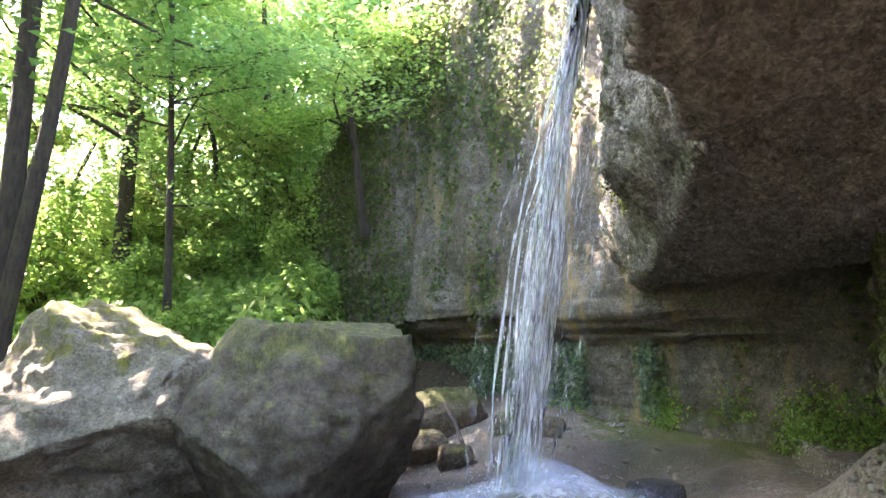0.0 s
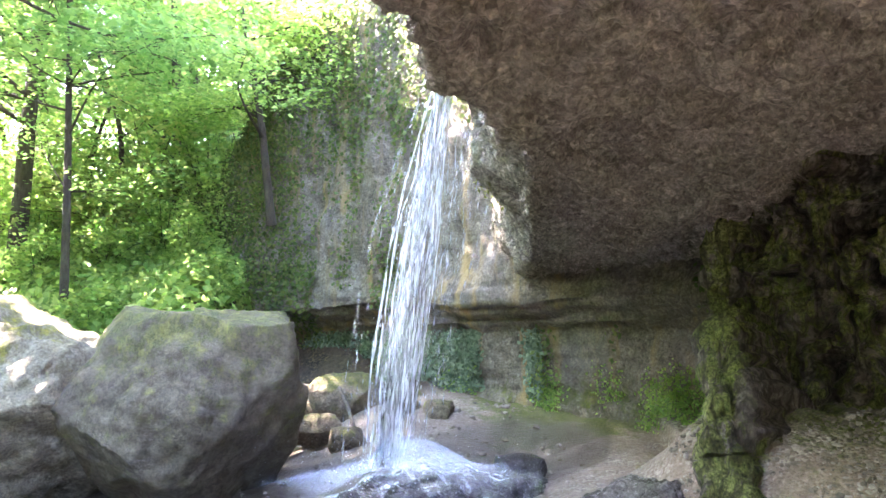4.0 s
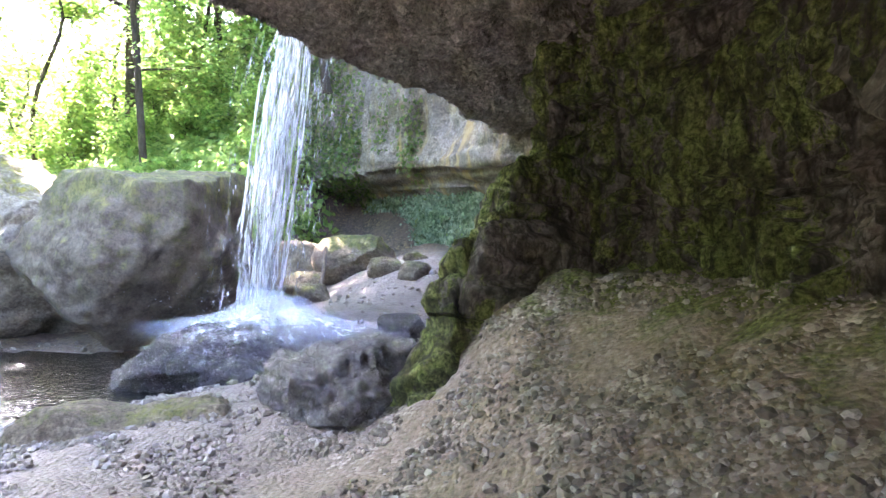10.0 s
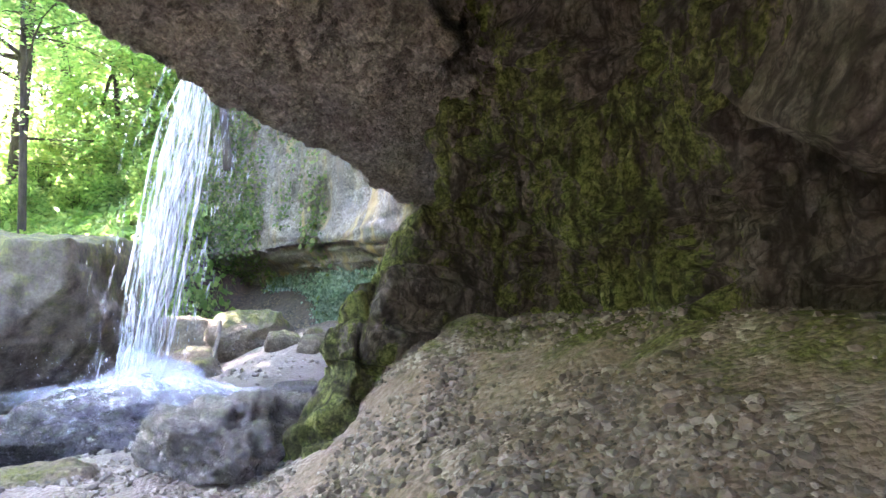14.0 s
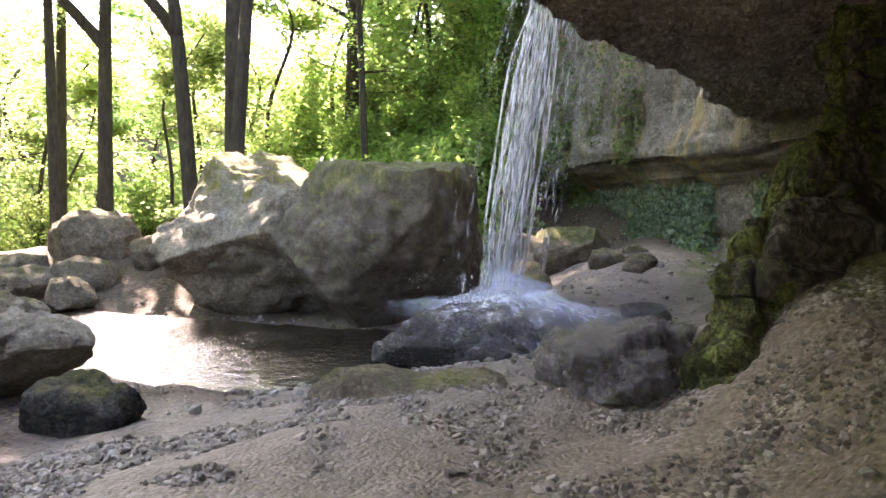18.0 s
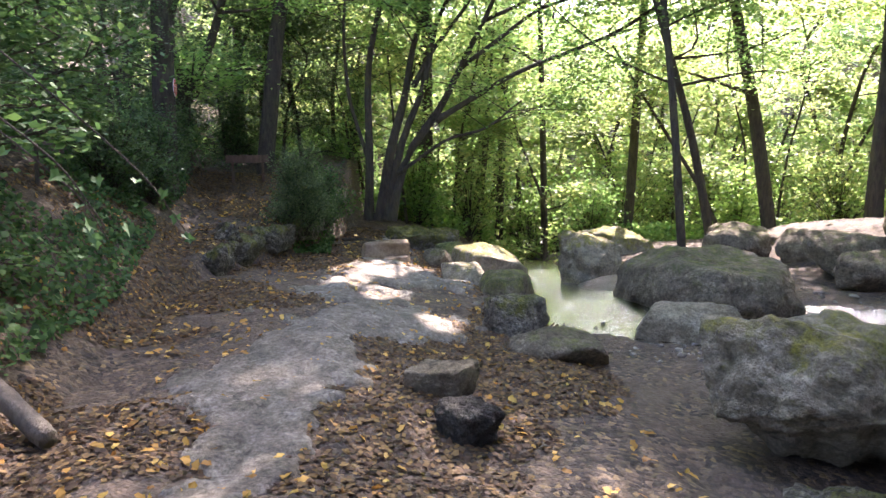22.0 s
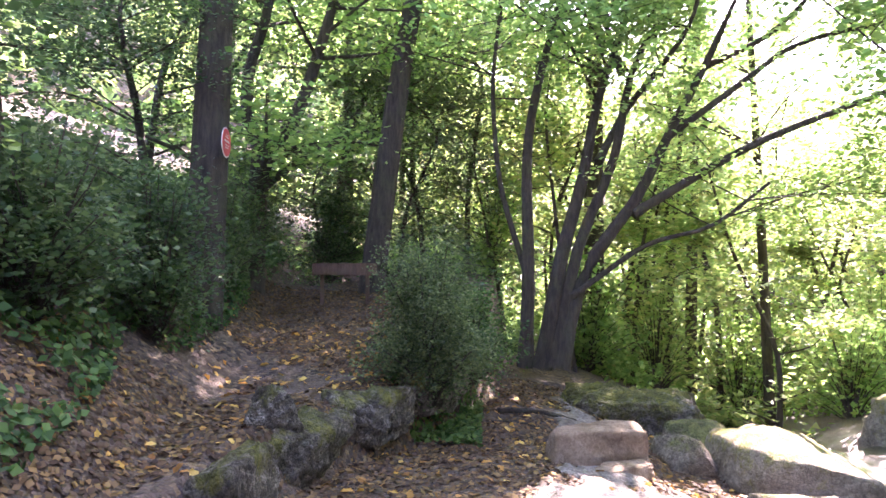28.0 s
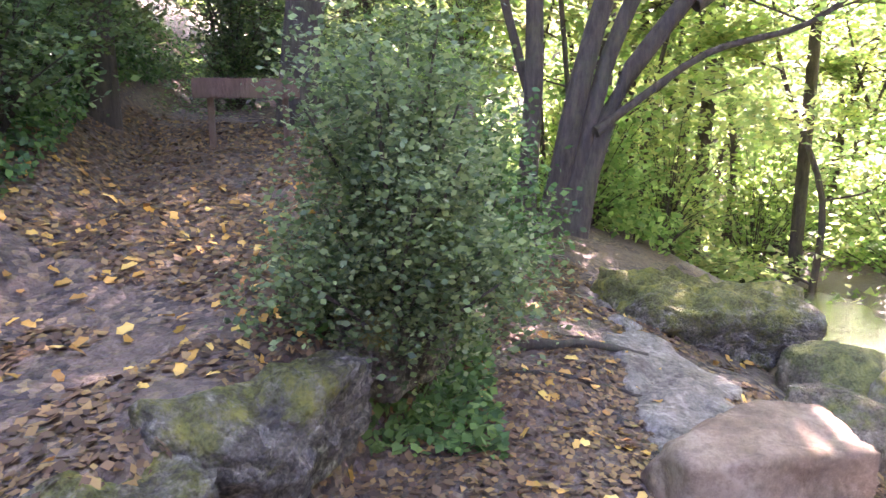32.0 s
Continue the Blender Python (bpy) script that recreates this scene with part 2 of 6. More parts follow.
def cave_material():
    """Dripstone: warped hanging folds with shade painted in their creases, pale crust, black algae film and olive moss.
    """
    m, nt, b = start("cave_rock")
    tc = nt.nodes.new("ShaderNodeTexCoord")
    wn1 = node(nt, "ShaderNodeTexNoise", Scale=2.2, Detail=1.0)
    nt.links.new(tc.outputs["Object"], wn1.inputs["Vector"])
    off = nt.nodes.new("ShaderNodeVectorMath")
    off.operation = "MULTIPLY_ADD"
    off.inputs[1].default_value = (0.16, 0.16, 0.10)
    nt.links.new(wn1.outputs["Color"], off.inputs[0])
    nt.links.new(tc.outputs["Object"], off.inputs[2])

    def field(scale, stretch, detail, rough):
        mp = nt.nodes.new("ShaderNodeMapping")
        mp.inputs["Scale"].default_value = stretch
        nt.links.new(off.outputs[0], mp.inputs[0])
        n = node(nt, "ShaderNodeTexNoise", Scale=scale, Detail=detail, Roughness=rough)
        nt.links.new(mp.outputs[0], n.inputs["Vector"])
        return n.outputs[0]
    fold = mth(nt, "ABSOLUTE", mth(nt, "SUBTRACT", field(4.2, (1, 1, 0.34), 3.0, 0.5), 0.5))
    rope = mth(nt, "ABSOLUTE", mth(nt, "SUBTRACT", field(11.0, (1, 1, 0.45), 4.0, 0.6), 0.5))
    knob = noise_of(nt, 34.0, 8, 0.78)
    # crease mask: low along fold and rope creases, where shade is painted
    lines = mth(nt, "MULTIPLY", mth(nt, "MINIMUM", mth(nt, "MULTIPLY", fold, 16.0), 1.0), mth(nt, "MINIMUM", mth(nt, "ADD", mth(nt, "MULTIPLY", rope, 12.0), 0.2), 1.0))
    rock = ramp(nt, noise_of(nt, 6.0, 12, 0.75, (1, 1, 0.6)), [(0.30, (0.12, 0.105, 0.08)), (0.44, (0.36, 0.32, 0.245)), (0.56, (0.58, 0.53, 0.43)), (0.70, (0.70, 0.66, 0.57))])
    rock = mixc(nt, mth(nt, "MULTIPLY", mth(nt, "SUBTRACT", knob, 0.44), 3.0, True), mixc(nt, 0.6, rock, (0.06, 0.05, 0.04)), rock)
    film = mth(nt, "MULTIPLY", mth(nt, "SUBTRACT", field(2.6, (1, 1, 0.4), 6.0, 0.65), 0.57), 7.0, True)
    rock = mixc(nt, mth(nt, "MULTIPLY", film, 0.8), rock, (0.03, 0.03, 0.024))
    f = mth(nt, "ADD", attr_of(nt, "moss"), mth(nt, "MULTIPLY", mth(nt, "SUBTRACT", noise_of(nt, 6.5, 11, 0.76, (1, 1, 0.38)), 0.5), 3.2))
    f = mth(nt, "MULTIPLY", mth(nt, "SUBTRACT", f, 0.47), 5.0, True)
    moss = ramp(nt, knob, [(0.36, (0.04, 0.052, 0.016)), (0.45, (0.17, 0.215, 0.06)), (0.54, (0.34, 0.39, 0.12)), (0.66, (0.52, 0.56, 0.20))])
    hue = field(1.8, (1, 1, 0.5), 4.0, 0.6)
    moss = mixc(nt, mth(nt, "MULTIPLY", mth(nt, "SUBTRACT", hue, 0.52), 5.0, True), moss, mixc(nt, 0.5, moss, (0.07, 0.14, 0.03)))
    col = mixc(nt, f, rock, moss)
    # painted crease shade: colour goes near-black in the hollows of the relief
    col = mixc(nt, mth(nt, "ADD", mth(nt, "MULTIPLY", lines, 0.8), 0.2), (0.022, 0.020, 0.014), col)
    nt.links.new(col, b.inputs["Base Color"])
    b.inputs["Roughness"].default_value = 0.85
    b.inputs["Specular IOR Level"].default_value = 0.3
    bump_to(nt, b, [mth(nt, "MULTIPLY", fold, 2.0), mth(nt, "MULTIPLY", rope, 1.2), mth(nt, "MULTIPLY", knob, 0.6)], 0.14, 1.0)
    return m


M_CAVE = cave_material()
M_ROCK = rock_material("boulder_rock", (0.150, 0.118, 0.078), (0.285, 0.235, 0.160), (0.44, 0.385, 0.275), moss=(0.11, 0.12, 0.045), moss_fade=0.55, cell=0.15, speck_mix=0.75, grain=0.45)
M_PALE = rock_material("pale_limestone", (0.225, 0.19, 0.125), (0.40, 0.345, 0.245), (0.57, 0.515, 0.385), moss=(0.17, 0.165, 0.04), moss_fade=0.52, cell=0.2, speck_mix=0.7, dist=0.04, grain=0.4)


def stones_material():
    """Loose stones, each of its own grey-brown shade."""
    m, nt, b = start("loose_stones")
    geo = nt.nodes.new("ShaderNodeNewGeometry")
    col = ramp(nt, geo.outputs["Random Per Island"], [(0.0, (0.10, 0.085, 0.065)), (0.35, (0.22, 0.19, 0.15)), (0.75, (0.33, 0.295, 0.24)), (1.0, (0.50, 0.46, 0.40))])
    n = noise_of(nt, 60, 6, 0.7)
    col = mixc(nt, mth(nt, "MULTIPLY", mth(nt, "SUBTRACT", n, 0.45), 2.5, True), mixc(nt, 0.45, col, (0.10, 0.085, 0.065)), col)
    nt.links.new(col, b.inputs["Base Color"])
    b.inputs["Roughness"].default_value = 0.8
    bump_to(nt, b, [n], 0.01, 0.8)
    return m


M_STONES = stones_material()
M_DARKSTONE = rock_material("dark_stone", (0.03, 0.027, 0.022), (0.075, 0.068, 0.055), (0.16, 0.145, 0.12), moss=(0.08, 0.085, 0.03), moss_fade=0.5, dist=0.05, speck_mix=1.0, grain=0.6)
M_LEDGE = rock_material("ledge_stone", (0.10, 0.085, 0.06), (0.28, 0.25, 0.19), (0.54, 0.50, 0.41), moss=(0.11, 0.115, 0.03), moss_fade=0.5, dist=0.05, pits=13.0, speck_mix=1.0, grain=0.8)
M_TAN = rock_material("tan_sandstone", (0.20, 0.135, 0.08), (0.34, 0.245, 0.155), (0.47, 0.365, 0.25), moss=(0.15, 0.13, 0.05), moss_fade=0.6, cell=0.2, speck_mix=0.5, dist=0.03)
M_SLAB = rock_material("worn_bedrock", (0.18, 0.15, 0.112), (0.29, 0.255, 0.20), (0.41, 0.37, 0.305), moss_fade=0.8, dist=0.03, grain=0.4)
M_BLOCK = rock_material("smooth_boulder_rock", (0.12, 0.10, 0.073), (0.215, 0.183, 0.137), (0.32, 0.28, 0.215), moss=(0.13, 0.135, 0.06), moss_fade=0.5, cell=0.0, dist=0.03, speck_mix=0.55, grain=0.25)
M_WETPALE = rock_material("wet_limestone", (0.09, 0.08, 0.07), (0.20, 0.185, 0.17), (0.36, 0.34, 0.32), moss_fade=0.7, dist=0.045, pits=16.0, wet=True)
M_WET = rock_material("wet_rock", (0.04, 0.034, 0.036), (0.085, 0.073, 0.074), (0.15, 0.135, 0.14), moss_fade=0.8, wet=True)


def ground_material():
    m, nt, b = start("woodland_ground")
    tc = nt.nodes.new("ShaderNodeTexCoord")

    def cells(scale):
        v = node(nt, "ShaderNodeTexVoronoi", Scale=scale)
        nt.links.new(tc.outputs["Object"], v.inputs["Vector"])
        s = nt.nodes.new("ShaderNodeSeparateColor")
        nt.links.new(v.outputs["Color"], s.inputs[0])
        return v.outputs["Distance"], s.outputs[0]
    d1, r1 = cells(26.0)
    d2, r2 = cells(38.0)
    litter = ramp(nt, r1, [(0.0, (0.022, 0.016, 0.012)), (0.35, (0.05, 0.036, 0.025)), (0.6, (0.085, 0.06, 0.04)), (0.85, (0.14, 0.10, 0.062)), (1.0, (0.22, 0.15, 0.06))])
    pebble = ramp(nt, r2, [(0.0, (0.10, 0.08, 0.06)), (0.5, (0.25, 0.21, 0.165)), (1.0, (0.48, 0.43, 0.36))])
    patch = noise_of(nt, 2.2, 6)
    soil = ramp(nt, noise_of(nt, 9, 8, 0.7), [(0.3, (0.055, 0.038, 0.025)), (0.6, (0.12, 0.085, 0.055)), (0.8, (0.19, 0.14, 0.095))])
    wood = mixc(nt, mth(nt, "MULTIPLY", mth(nt, "SUBTRACT", patch, 0.36), 4.0, True), soil, litter)
    sandy = ramp(nt, noise_of(nt, 20, 8, 0.7), [(0.3, (0.13, 0.10, 0.072)), (0.55, (0.25, 0.20, 0.15)), (0.75, (0.38, 0.32, 0.25))])
    grav = mixc(nt, mth(nt, "MULTIPLY", mth(nt, "SUBTRACT", patch, 0.45), 5.0, True), sandy, pebble)
    col = mixc(nt, attr_of(nt, "gravel"), wood, grav)
    mossn = mth(nt, "ADD", attr_of(nt, "moss"), mth(nt, "MULTIPLY", mth(nt, "SUBTRACT", noise_of(nt, 4, 7, 0.7), 0.5), 1.5))
    f = mth(nt, "MULTIPLY", mth(nt, "SUBTRACT", mossn, 0.5), 4.0, True)
    mcol = ramp(nt, noise_of(nt, 40, 5), [(0.35, (0.05, 0.055, 0.015)), (0.55, (0.12, 0.135, 0.035)), (0.75, (0.22, 0.23, 0.07))])
    col = mixc(nt, f, col, mcol)
    wet = attr_of(nt, "wet")
    col = mixc(nt, mth(nt, "MULTIPLY", wet, 0.7), col, (0.05, 0.04, 0.03))
    nt.links.new(col, b.inputs["Base Color"])
    nt.links.new(mth(nt, "SUBTRACT", 0.92, mth(nt, "MULTIPLY", wet, 0.55)), b.inputs["Roughness"])
    bump_to(nt, b, [mth(nt, "MULTIPLY", d1, -0.5), mth(nt, "MULTIPLY", d2, -0.6), noise_of(nt, 30, 6)], 0.025, 0.9)
    return m


M_GROUND = ground_material()


def leaf_material(name, c_dark, c_mid, c_light, trans=0.5, rough=0.5):
    m, nt, b = start(name)
    geo = nt.nodes.new("ShaderNodeNewGeometry")
    info = nt.nodes.new("ShaderNodeObjectInfo")
    r = mth(nt, "ADD", mth(nt, "MULTIPLY", geo.outputs["Random Per Island"], 0.75), mth(nt, "MULTIPLY", info.outputs["Random"], 0.25))
    col = ramp(nt, r, [(0.05, c_dark), (0.5, c_mid), (0.92, c_light)])
    nt.links.new(col, b.inputs["Base Color"])
    b.inputs["Roughness"].default_value = rough
    b.inputs["Specular IOR Level"].default_value = 0.2
    tr = nt.nodes.new("ShaderNodeBsdfTranslucent")
    hs = node(nt, "ShaderNodeHueSaturation", Hue=0.49, Saturation=1.0, Value=2.2)
    nt.links.new(col, hs.inputs["Color"])
    nt.links.new(hs.outputs[0], tr.inputs["Color"])
    mix = nt.nodes.new("ShaderNodeMixShader")
    mix.inputs[0].default_value = trans
    nt.links.new(b.outputs[0], mix.inputs[1])
    nt.links.new(tr.outputs[0], mix.inputs[2])
    nt.links.new(mix.outputs[0], nt.nodes["Material Output"].inputs["Surface"])
    return m


M_LEAF = leaf_material("beech_leaves", (0.072, 0.15, 0.04), (0.135, 0.24, 0.068), (0.23, 0.32, 0.10), 0.6)
M_LEAF_Y = leaf_material("sunny_leaves", (0.09, 0.165, 0.048), (0.17, 0.245, 0.075), (0.30, 0.315, 0.115), 0.6)
M_DARKLEAF = leaf_material("evergreen_leaves", (0.03, 0.06, 0.025), (0.06, 0.11, 0.04), (0.12, 0.18, 0.065), 0.4, 0.35)
M_IVY = leaf_material("ivy_leaves", (0.025, 0.06, 0.02), (0.05, 0.11, 0.03), (0.11, 0.19, 0.05), 0.25, 0.65)
M_HERB = leaf_material("hillside_leaves", (0.08, 0.16, 0.04), (0.17, 0.28, 0.07), (0.29, 0.38, 0.11), 0.5)
M_BUSH = leaf_material("box_leaves", (0.04, 0.068, 0.03), (0.09, 0.132, 0.052), (0.20, 0.25, 0.10), 0.4, 0.4)
M_PALEIVY = leaf_material("grey_green_leaves", (0.07, 0.11, 0.07), (0.14, 0.20, 0.13), (0.24, 0.30, 0.20), 0.25)
M_CLIFFIVY = leaf_material("cliff_ivy_leaves", (0.045, 0.075, 0.025), (0.085, 0.13, 0.04), (0.17, 0.20, 0.065), 0.3, 0.6)
M_MOSS = leaf_material("moss_tufts", (0.07, 0.085, 0.02), (0.19, 0.21, 0.055), (0.36, 0.36, 0.11), 0.3, 0.8)
M_YELLOW = leaf_material("yellow_leaves", (0.22, 0.11, 0.03), (0.42, 0.24, 0.05), (0.62, 0.46, 0.12), 0.2, 0.6)
M_FALLEN = leaf_material("fallen_leaves", (0.038, 0.025, 0.016), (0.105, 0.066, 0.036), (0.25, 0.16, 0.055), 0.12, 0.75)


def bark_material(name, dark, light):
    m, nt, b = start(name)
    n1, n2 = noise_of(nt, 16, 8, 0.75, (1, 1, 0.2)), noise_of(nt, 3.0, 6, 0.7)
    col = mixc(nt, mth(nt, "MULTIPLY", mth(nt, "SUBTRACT", n2, 0.5), 2.0, True), ramp(nt, n1, [(0.3, dark), (0.7, light)]), (0.10, 0.11, 0.045))
    nt.links.new(col, b.inputs["Base Color"])
    b.inputs["Roughness"].default_value = 0.9
    bump_to(nt, b, [n1, mth(nt, "MULTIPLY", n2, 0.6)], 0.07, 1.0)
    return m


M_BARK = bark_material("bark", (0.018, 0.014, 0.010), (0.095, 0.075, 0.05))
M_WOOD = bark_material("weathered_wood", (0.085, 0.068, 0.052), (0.24, 0.20, 0.155))
M_BOARD = bark_material("board_wood", (0.07, 0.04, 0.025), (0.18, 0.11, 0.07))


def flat_material(name, col, rough=0.5):
    m, nt, b = start(name)
    nt.links.new(ramp(nt, noise_of(nt, 12, 5), [(0.3, tuple(v * 0.8 for v in col)), (0.7, col)]), b.inputs["Base Color"])
    b.inputs["Roughness"].default_value = rough
    return m


M_RED = flat_material("red_enamel", (0.62, 0.045, 0.05), 0.35)
M_WHITE = flat_material("white_paint", (0.8, 0.78, 0.76), 0.4)


def water_material():
    m, nt, b = start("stream_water")
    b.inputs["Base Color"].default_value = (0.50, 0.45, 0.36, 1)
    b.inputs["Roughness"].default_value = 0.1
    b.inputs["Specular IOR Level"].default_value = 0.25
    b.inputs["IOR"].default_value = 1.07
    b.inputs["Transmission Weight"].default_value = 1.0
    n1, n2 = noise_of(nt, 5, 3, 0.5), noise_of(nt, 17, 2, 0.5, (1, 1.8, 1))
    bump_to(nt, b, [n1, mth(nt, "MULTIPLY", n2, 0.6)], 0.05, 0.8)
    return m


def fall_material(name, cover):
    m, nt, b = start(name)
    b.inputs["Base Color"].default_value = (0.93, 0.95, 0.98, 1)
    b.inputs["Roughness"].default_value = 0.25
    tr = nt.nodes.new("ShaderNodeBsdfTransparent")
    tl = nt.nodes.new("ShaderNodeBsdfTranslucent")
    tl.inputs[0].default_value = (0.93, 0.95, 0.98, 1)
    m1, m2 = nt.nodes.new("ShaderNodeMixShader"), nt.nodes.new("ShaderNodeMixShader")
    m1.inputs[0].default_value = 0.5
    nt.links.new(b.outputs[0], m1.inputs[1])
    nt.links.new(tl.outputs[0], m1.inputs[2])
    n = noise_of(nt, 22, 4, 0.6, (1, 1, 0.12))
    f = mth(nt, "MULTIPLY", mth(nt, "SUBTRACT", n, 0.62 - cover * 0.3), 5.0, True)
    f = mth(nt, "MULTIPLY", f, 0.3 + 0.65 * cover)
    nt.links.new(f, m2.inputs[0])
    nt.links.new(tr.outputs[0], m2.inputs[1])
    nt.links.new(m1.outputs[0], m2.inputs[2])
    nt.links.new(m2.outputs[0], nt.nodes["Material Output"].inputs["Surface"])
    return m


def sheet_material():
    m, nt, b = start("water_sheet")
    b.inputs["Base Color"].default_value = (0.93, 0.95, 0.98, 1)
    b.inputs["Roughness"].default_value = 0.15
    tr, mx = nt.nodes.new("ShaderNodeBsdfTransparent"), nt.nodes.new("ShaderNodeMixShader")
    f = mth(nt, "ADD", mth(nt, "MULTIPLY", mth(nt, "SUBTRACT", noise_of(nt, 9, 8, 0.7), 0.56), 3.0), attr_of(nt, "cover"))
    nt.links.new(mth(nt, "MULTIPLY", mth(nt, "MULTIPLY", f, 0.9, True), 0.75), mx.inputs[0])
    nt.links.new(tr.outputs[0], mx.inputs[1])
    nt.links.new(b.outputs[0], mx.inputs[2])
    nt.links.new(mx.outputs[0], nt.nodes["Material Output"].inputs["Surface"])
    return m


def mist_material():
    m, nt, b = start("water_mist")
    b.inputs["Base Color"].default_value = (0.80, 0.86, 1.0, 1)
    b.inputs["Roughness"].default_value = 1.0
    tr, mx = nt.nodes.new("ShaderNodeBsdfTransparent"), nt.nodes.new("ShaderNodeMixShader")
    puff = ramp(nt, noise_of(nt, 3.5, 6, 0.6), [(0.3, (0.25, 0.25, 0.25)), (0.7, (1.3, 1.3, 1.3))])
    nt.links.new(mth(nt, "MULTIPLY", attr_of(nt, "cover"), puff, True), mx.inputs[0])
    nt.links.new(tr.outputs[0], mx.inputs[1])
    nt.links.new(b.outputs[0], mx.inputs[2])
    nt.links.new(mx.outputs[0], nt.nodes["Material Output"].inputs["Surface"])
    return m


M_MIST = mist_material()
M_SHEET = sheet_material()
M_WATER = water_material()
M_FALL = fall_material("falling_water", 0.8)
M_VEIL = fall_material("water_veil", 0.35)

# ---- the lie of the land ----
STREAM = np.array([(2.4, 8.4), (0.6, 6.3), (-1.2, 5.5), (-3.2, 5.2), (-5.6, 4.9), (-7.2, 2.4), (-9.2, 2.2), (-12.0, 2.6), (-16.0, 3.4), (-24.0, 6.0), (-40.0, 10.0)])


TALUS = np.array([(3.55, 5.2), (4.3, 4.7), (4.7, 4.2), (5.1, 3.5), (5.35, 2.8), (5.8, 1.6), (6.2, 0.2)])


def to_line(x, y, line):
    best = np.full(np.shape(x), 1e9)
    for (ax, ay), (bx, by) in zip(line[:-1], line[1:]):
        dx, dy = bx - ax, by - ay
        t = np.clip(((x - ax) * dx + (y - ay) * dy) / (dx * dx + dy * dy), 0, 1)
        best = np.minimum(best, np.hypot(x - ax - t * dx, y - ay - t * dy))
    return best


def wall_line(x):
    return np.interp(x, [-16, -12, -10.5, -9.4, -8.6, -7.5, -6, -4], [-1.0, -1.25, -1.65, -2.15, -2.45, -2.65, -2.75, -2.85])


def bank_line(x):
    return np.interp(x, [-18, -13, -11.6, -10.5, -9, -7.5, -5, 0, 6], [-5.0, -4.1, -3.6, -3.5, -3.4, -3.0, -2.6, -2.6, -2.8])


def height(x, y):
    x, y = np.asarray(x, float), np.asarray(y, float)
    p = np.stack([x, y, 0 * x], -1).reshape(-1, 3)
    n1 = fbm(p, 0.9, 4).reshape(x.shape)
    n2 = fbm(p, 4.0, 3).reshape(x.shape)
    near_cave = sstep(-0.5, 1.5, x)
    h = -0.16 * np.clip(y + 0.9, 0, 2.4) * (1 - 0.75 * near_cave)
    tal = np.interp(to_line(x, y, TALUS), [0, 0.45, 0.95, 1.6, 2.4, 3.4], [1.0, 0.78, 0.52, 0.30, 0.12, 0.0]) * sstep(0.7, 2.3, y) * sstep(2.6, 3.9, x + 0.25 * (y - 4.0))
    h += np.where(x > np.interp(y, [0, 1.6, 2.8, 3.5, 4.2, 4.7], [6.2, 5.8, 5.35, 5.1, 4.7, 4.3]), 1.0 * sstep(0.7, 2.3, y), tal) * (1 - sstep(5.3, 6.6, y) * 0.75)
    h += 0.12 * np.clip(y - 6.6, 0, 7) * sstep(-1.6, 0.4, x)
    d = to_line(x, y, STREAM)
    wide = 0.62 + 0.5 * sstep(-6.2, -4.2, x) - 0.35 * sstep(-1.0, 1.5, x)
    h -= 0.13 * np.clip(-7.6 - x, 0, 4) * np.exp(-(d / 1.7) ** 2)
    h -= 0.36 * np.exp(-(d / wide) ** 2) * (1 - 0.5 * near_cave)
    # raised path and left bank
    ht = np.interp(x, [-24, -18, -14, -11, -8.3, -6.5, -5.3], [2.0, 1.6, 1.25, 0.62, 0.38, 0.2, 0.0])
    yw = wall_line(x)
    h += ht * sstep(0.06, -0.16, y - yw)
    yb = bank_line(x)
    e = np.clip(yb - y, 0, 60)
    h += 0.95 * np.minimum(e, 1.5) + 0.5 * np.clip(e - 1.5, 0, 5.5) + 0.22 * np.clip(e - 7, 0, 20) - 0.15 * (1 - np.exp(-e / 0.4))
    # far bank, hillside
    far = sstep(6.2, 9.0, y) * sstep(-4.0, -6.0, x)
    h += 0.75 * far * sstep(-16, -10, x)
    hill = np.clip((y - 11.5) * 0.75 + (x + 7) * 0.5, 0, 60)
    hill = 9 * (1 - np.exp(-hill / 9))
    s = (x + 2.6) * 0.64 + (y - 14.5) * 0.77
    h += hill * np.maximum(sstep(-1.4, -3.0, x), sstep(1.6, 2.4, s)) * sstep(-22, -9, x)
    # the valley falls away downstream
    h -= 0.13 * np.clip(-13 - x, 0, 22) * sstep(-0.5, 4.5, y)
    far_r = np.hypot(x + 3, y - 3)
    h += 15 * sstep(33, 64, far_r) * sstep(3, -6, x)
    h += n1 * 0.06 + n2 * 0.018
    return h


def ground_z(x, y):
    return float(height(np.array([float(x)]), np.array([float(y)]))[0])


def spread(lo, hi, n, far, m):
    core = np.linspace(lo, hi, n)
    step = (far - 0) * (np.geomspace(0.02, 1, m))
    return np.concatenate([lo - step[::-1], core, hi + step])


gx, gy = spread(-17, 6, 330, 380, 26), spread(-6, 13, 272, 380, 26)
GX, GY = np.meshgrid(gx, gy, indexing="ij")
GZ = height(GX, GY)
gp = np.stack([GX, GY, GZ], -1).reshape(-1, 3)
px, py = gp[:, 0], gp[:, 1]
cave_gravel = sstep(-1.6, 0.6, px + 0.25 * (py - 1)) * sstep(12.5, 11, py)
stream_d = to_line(px, py, STREAM)
gravel = np.clip(np.maximum(cave_gravel, sstep(1.7, 0.9, stream_d)), 0, 1)
gmoss = 0.12 * sstep(2.8, 3.6, px) * sstep(2.2, 3.6, py) * sstep(7, 5, py) + 0.8 * sstep(7.6, 9.0, py) * sstep(1.2, 2.6, px) * sstep(12, 11, py)
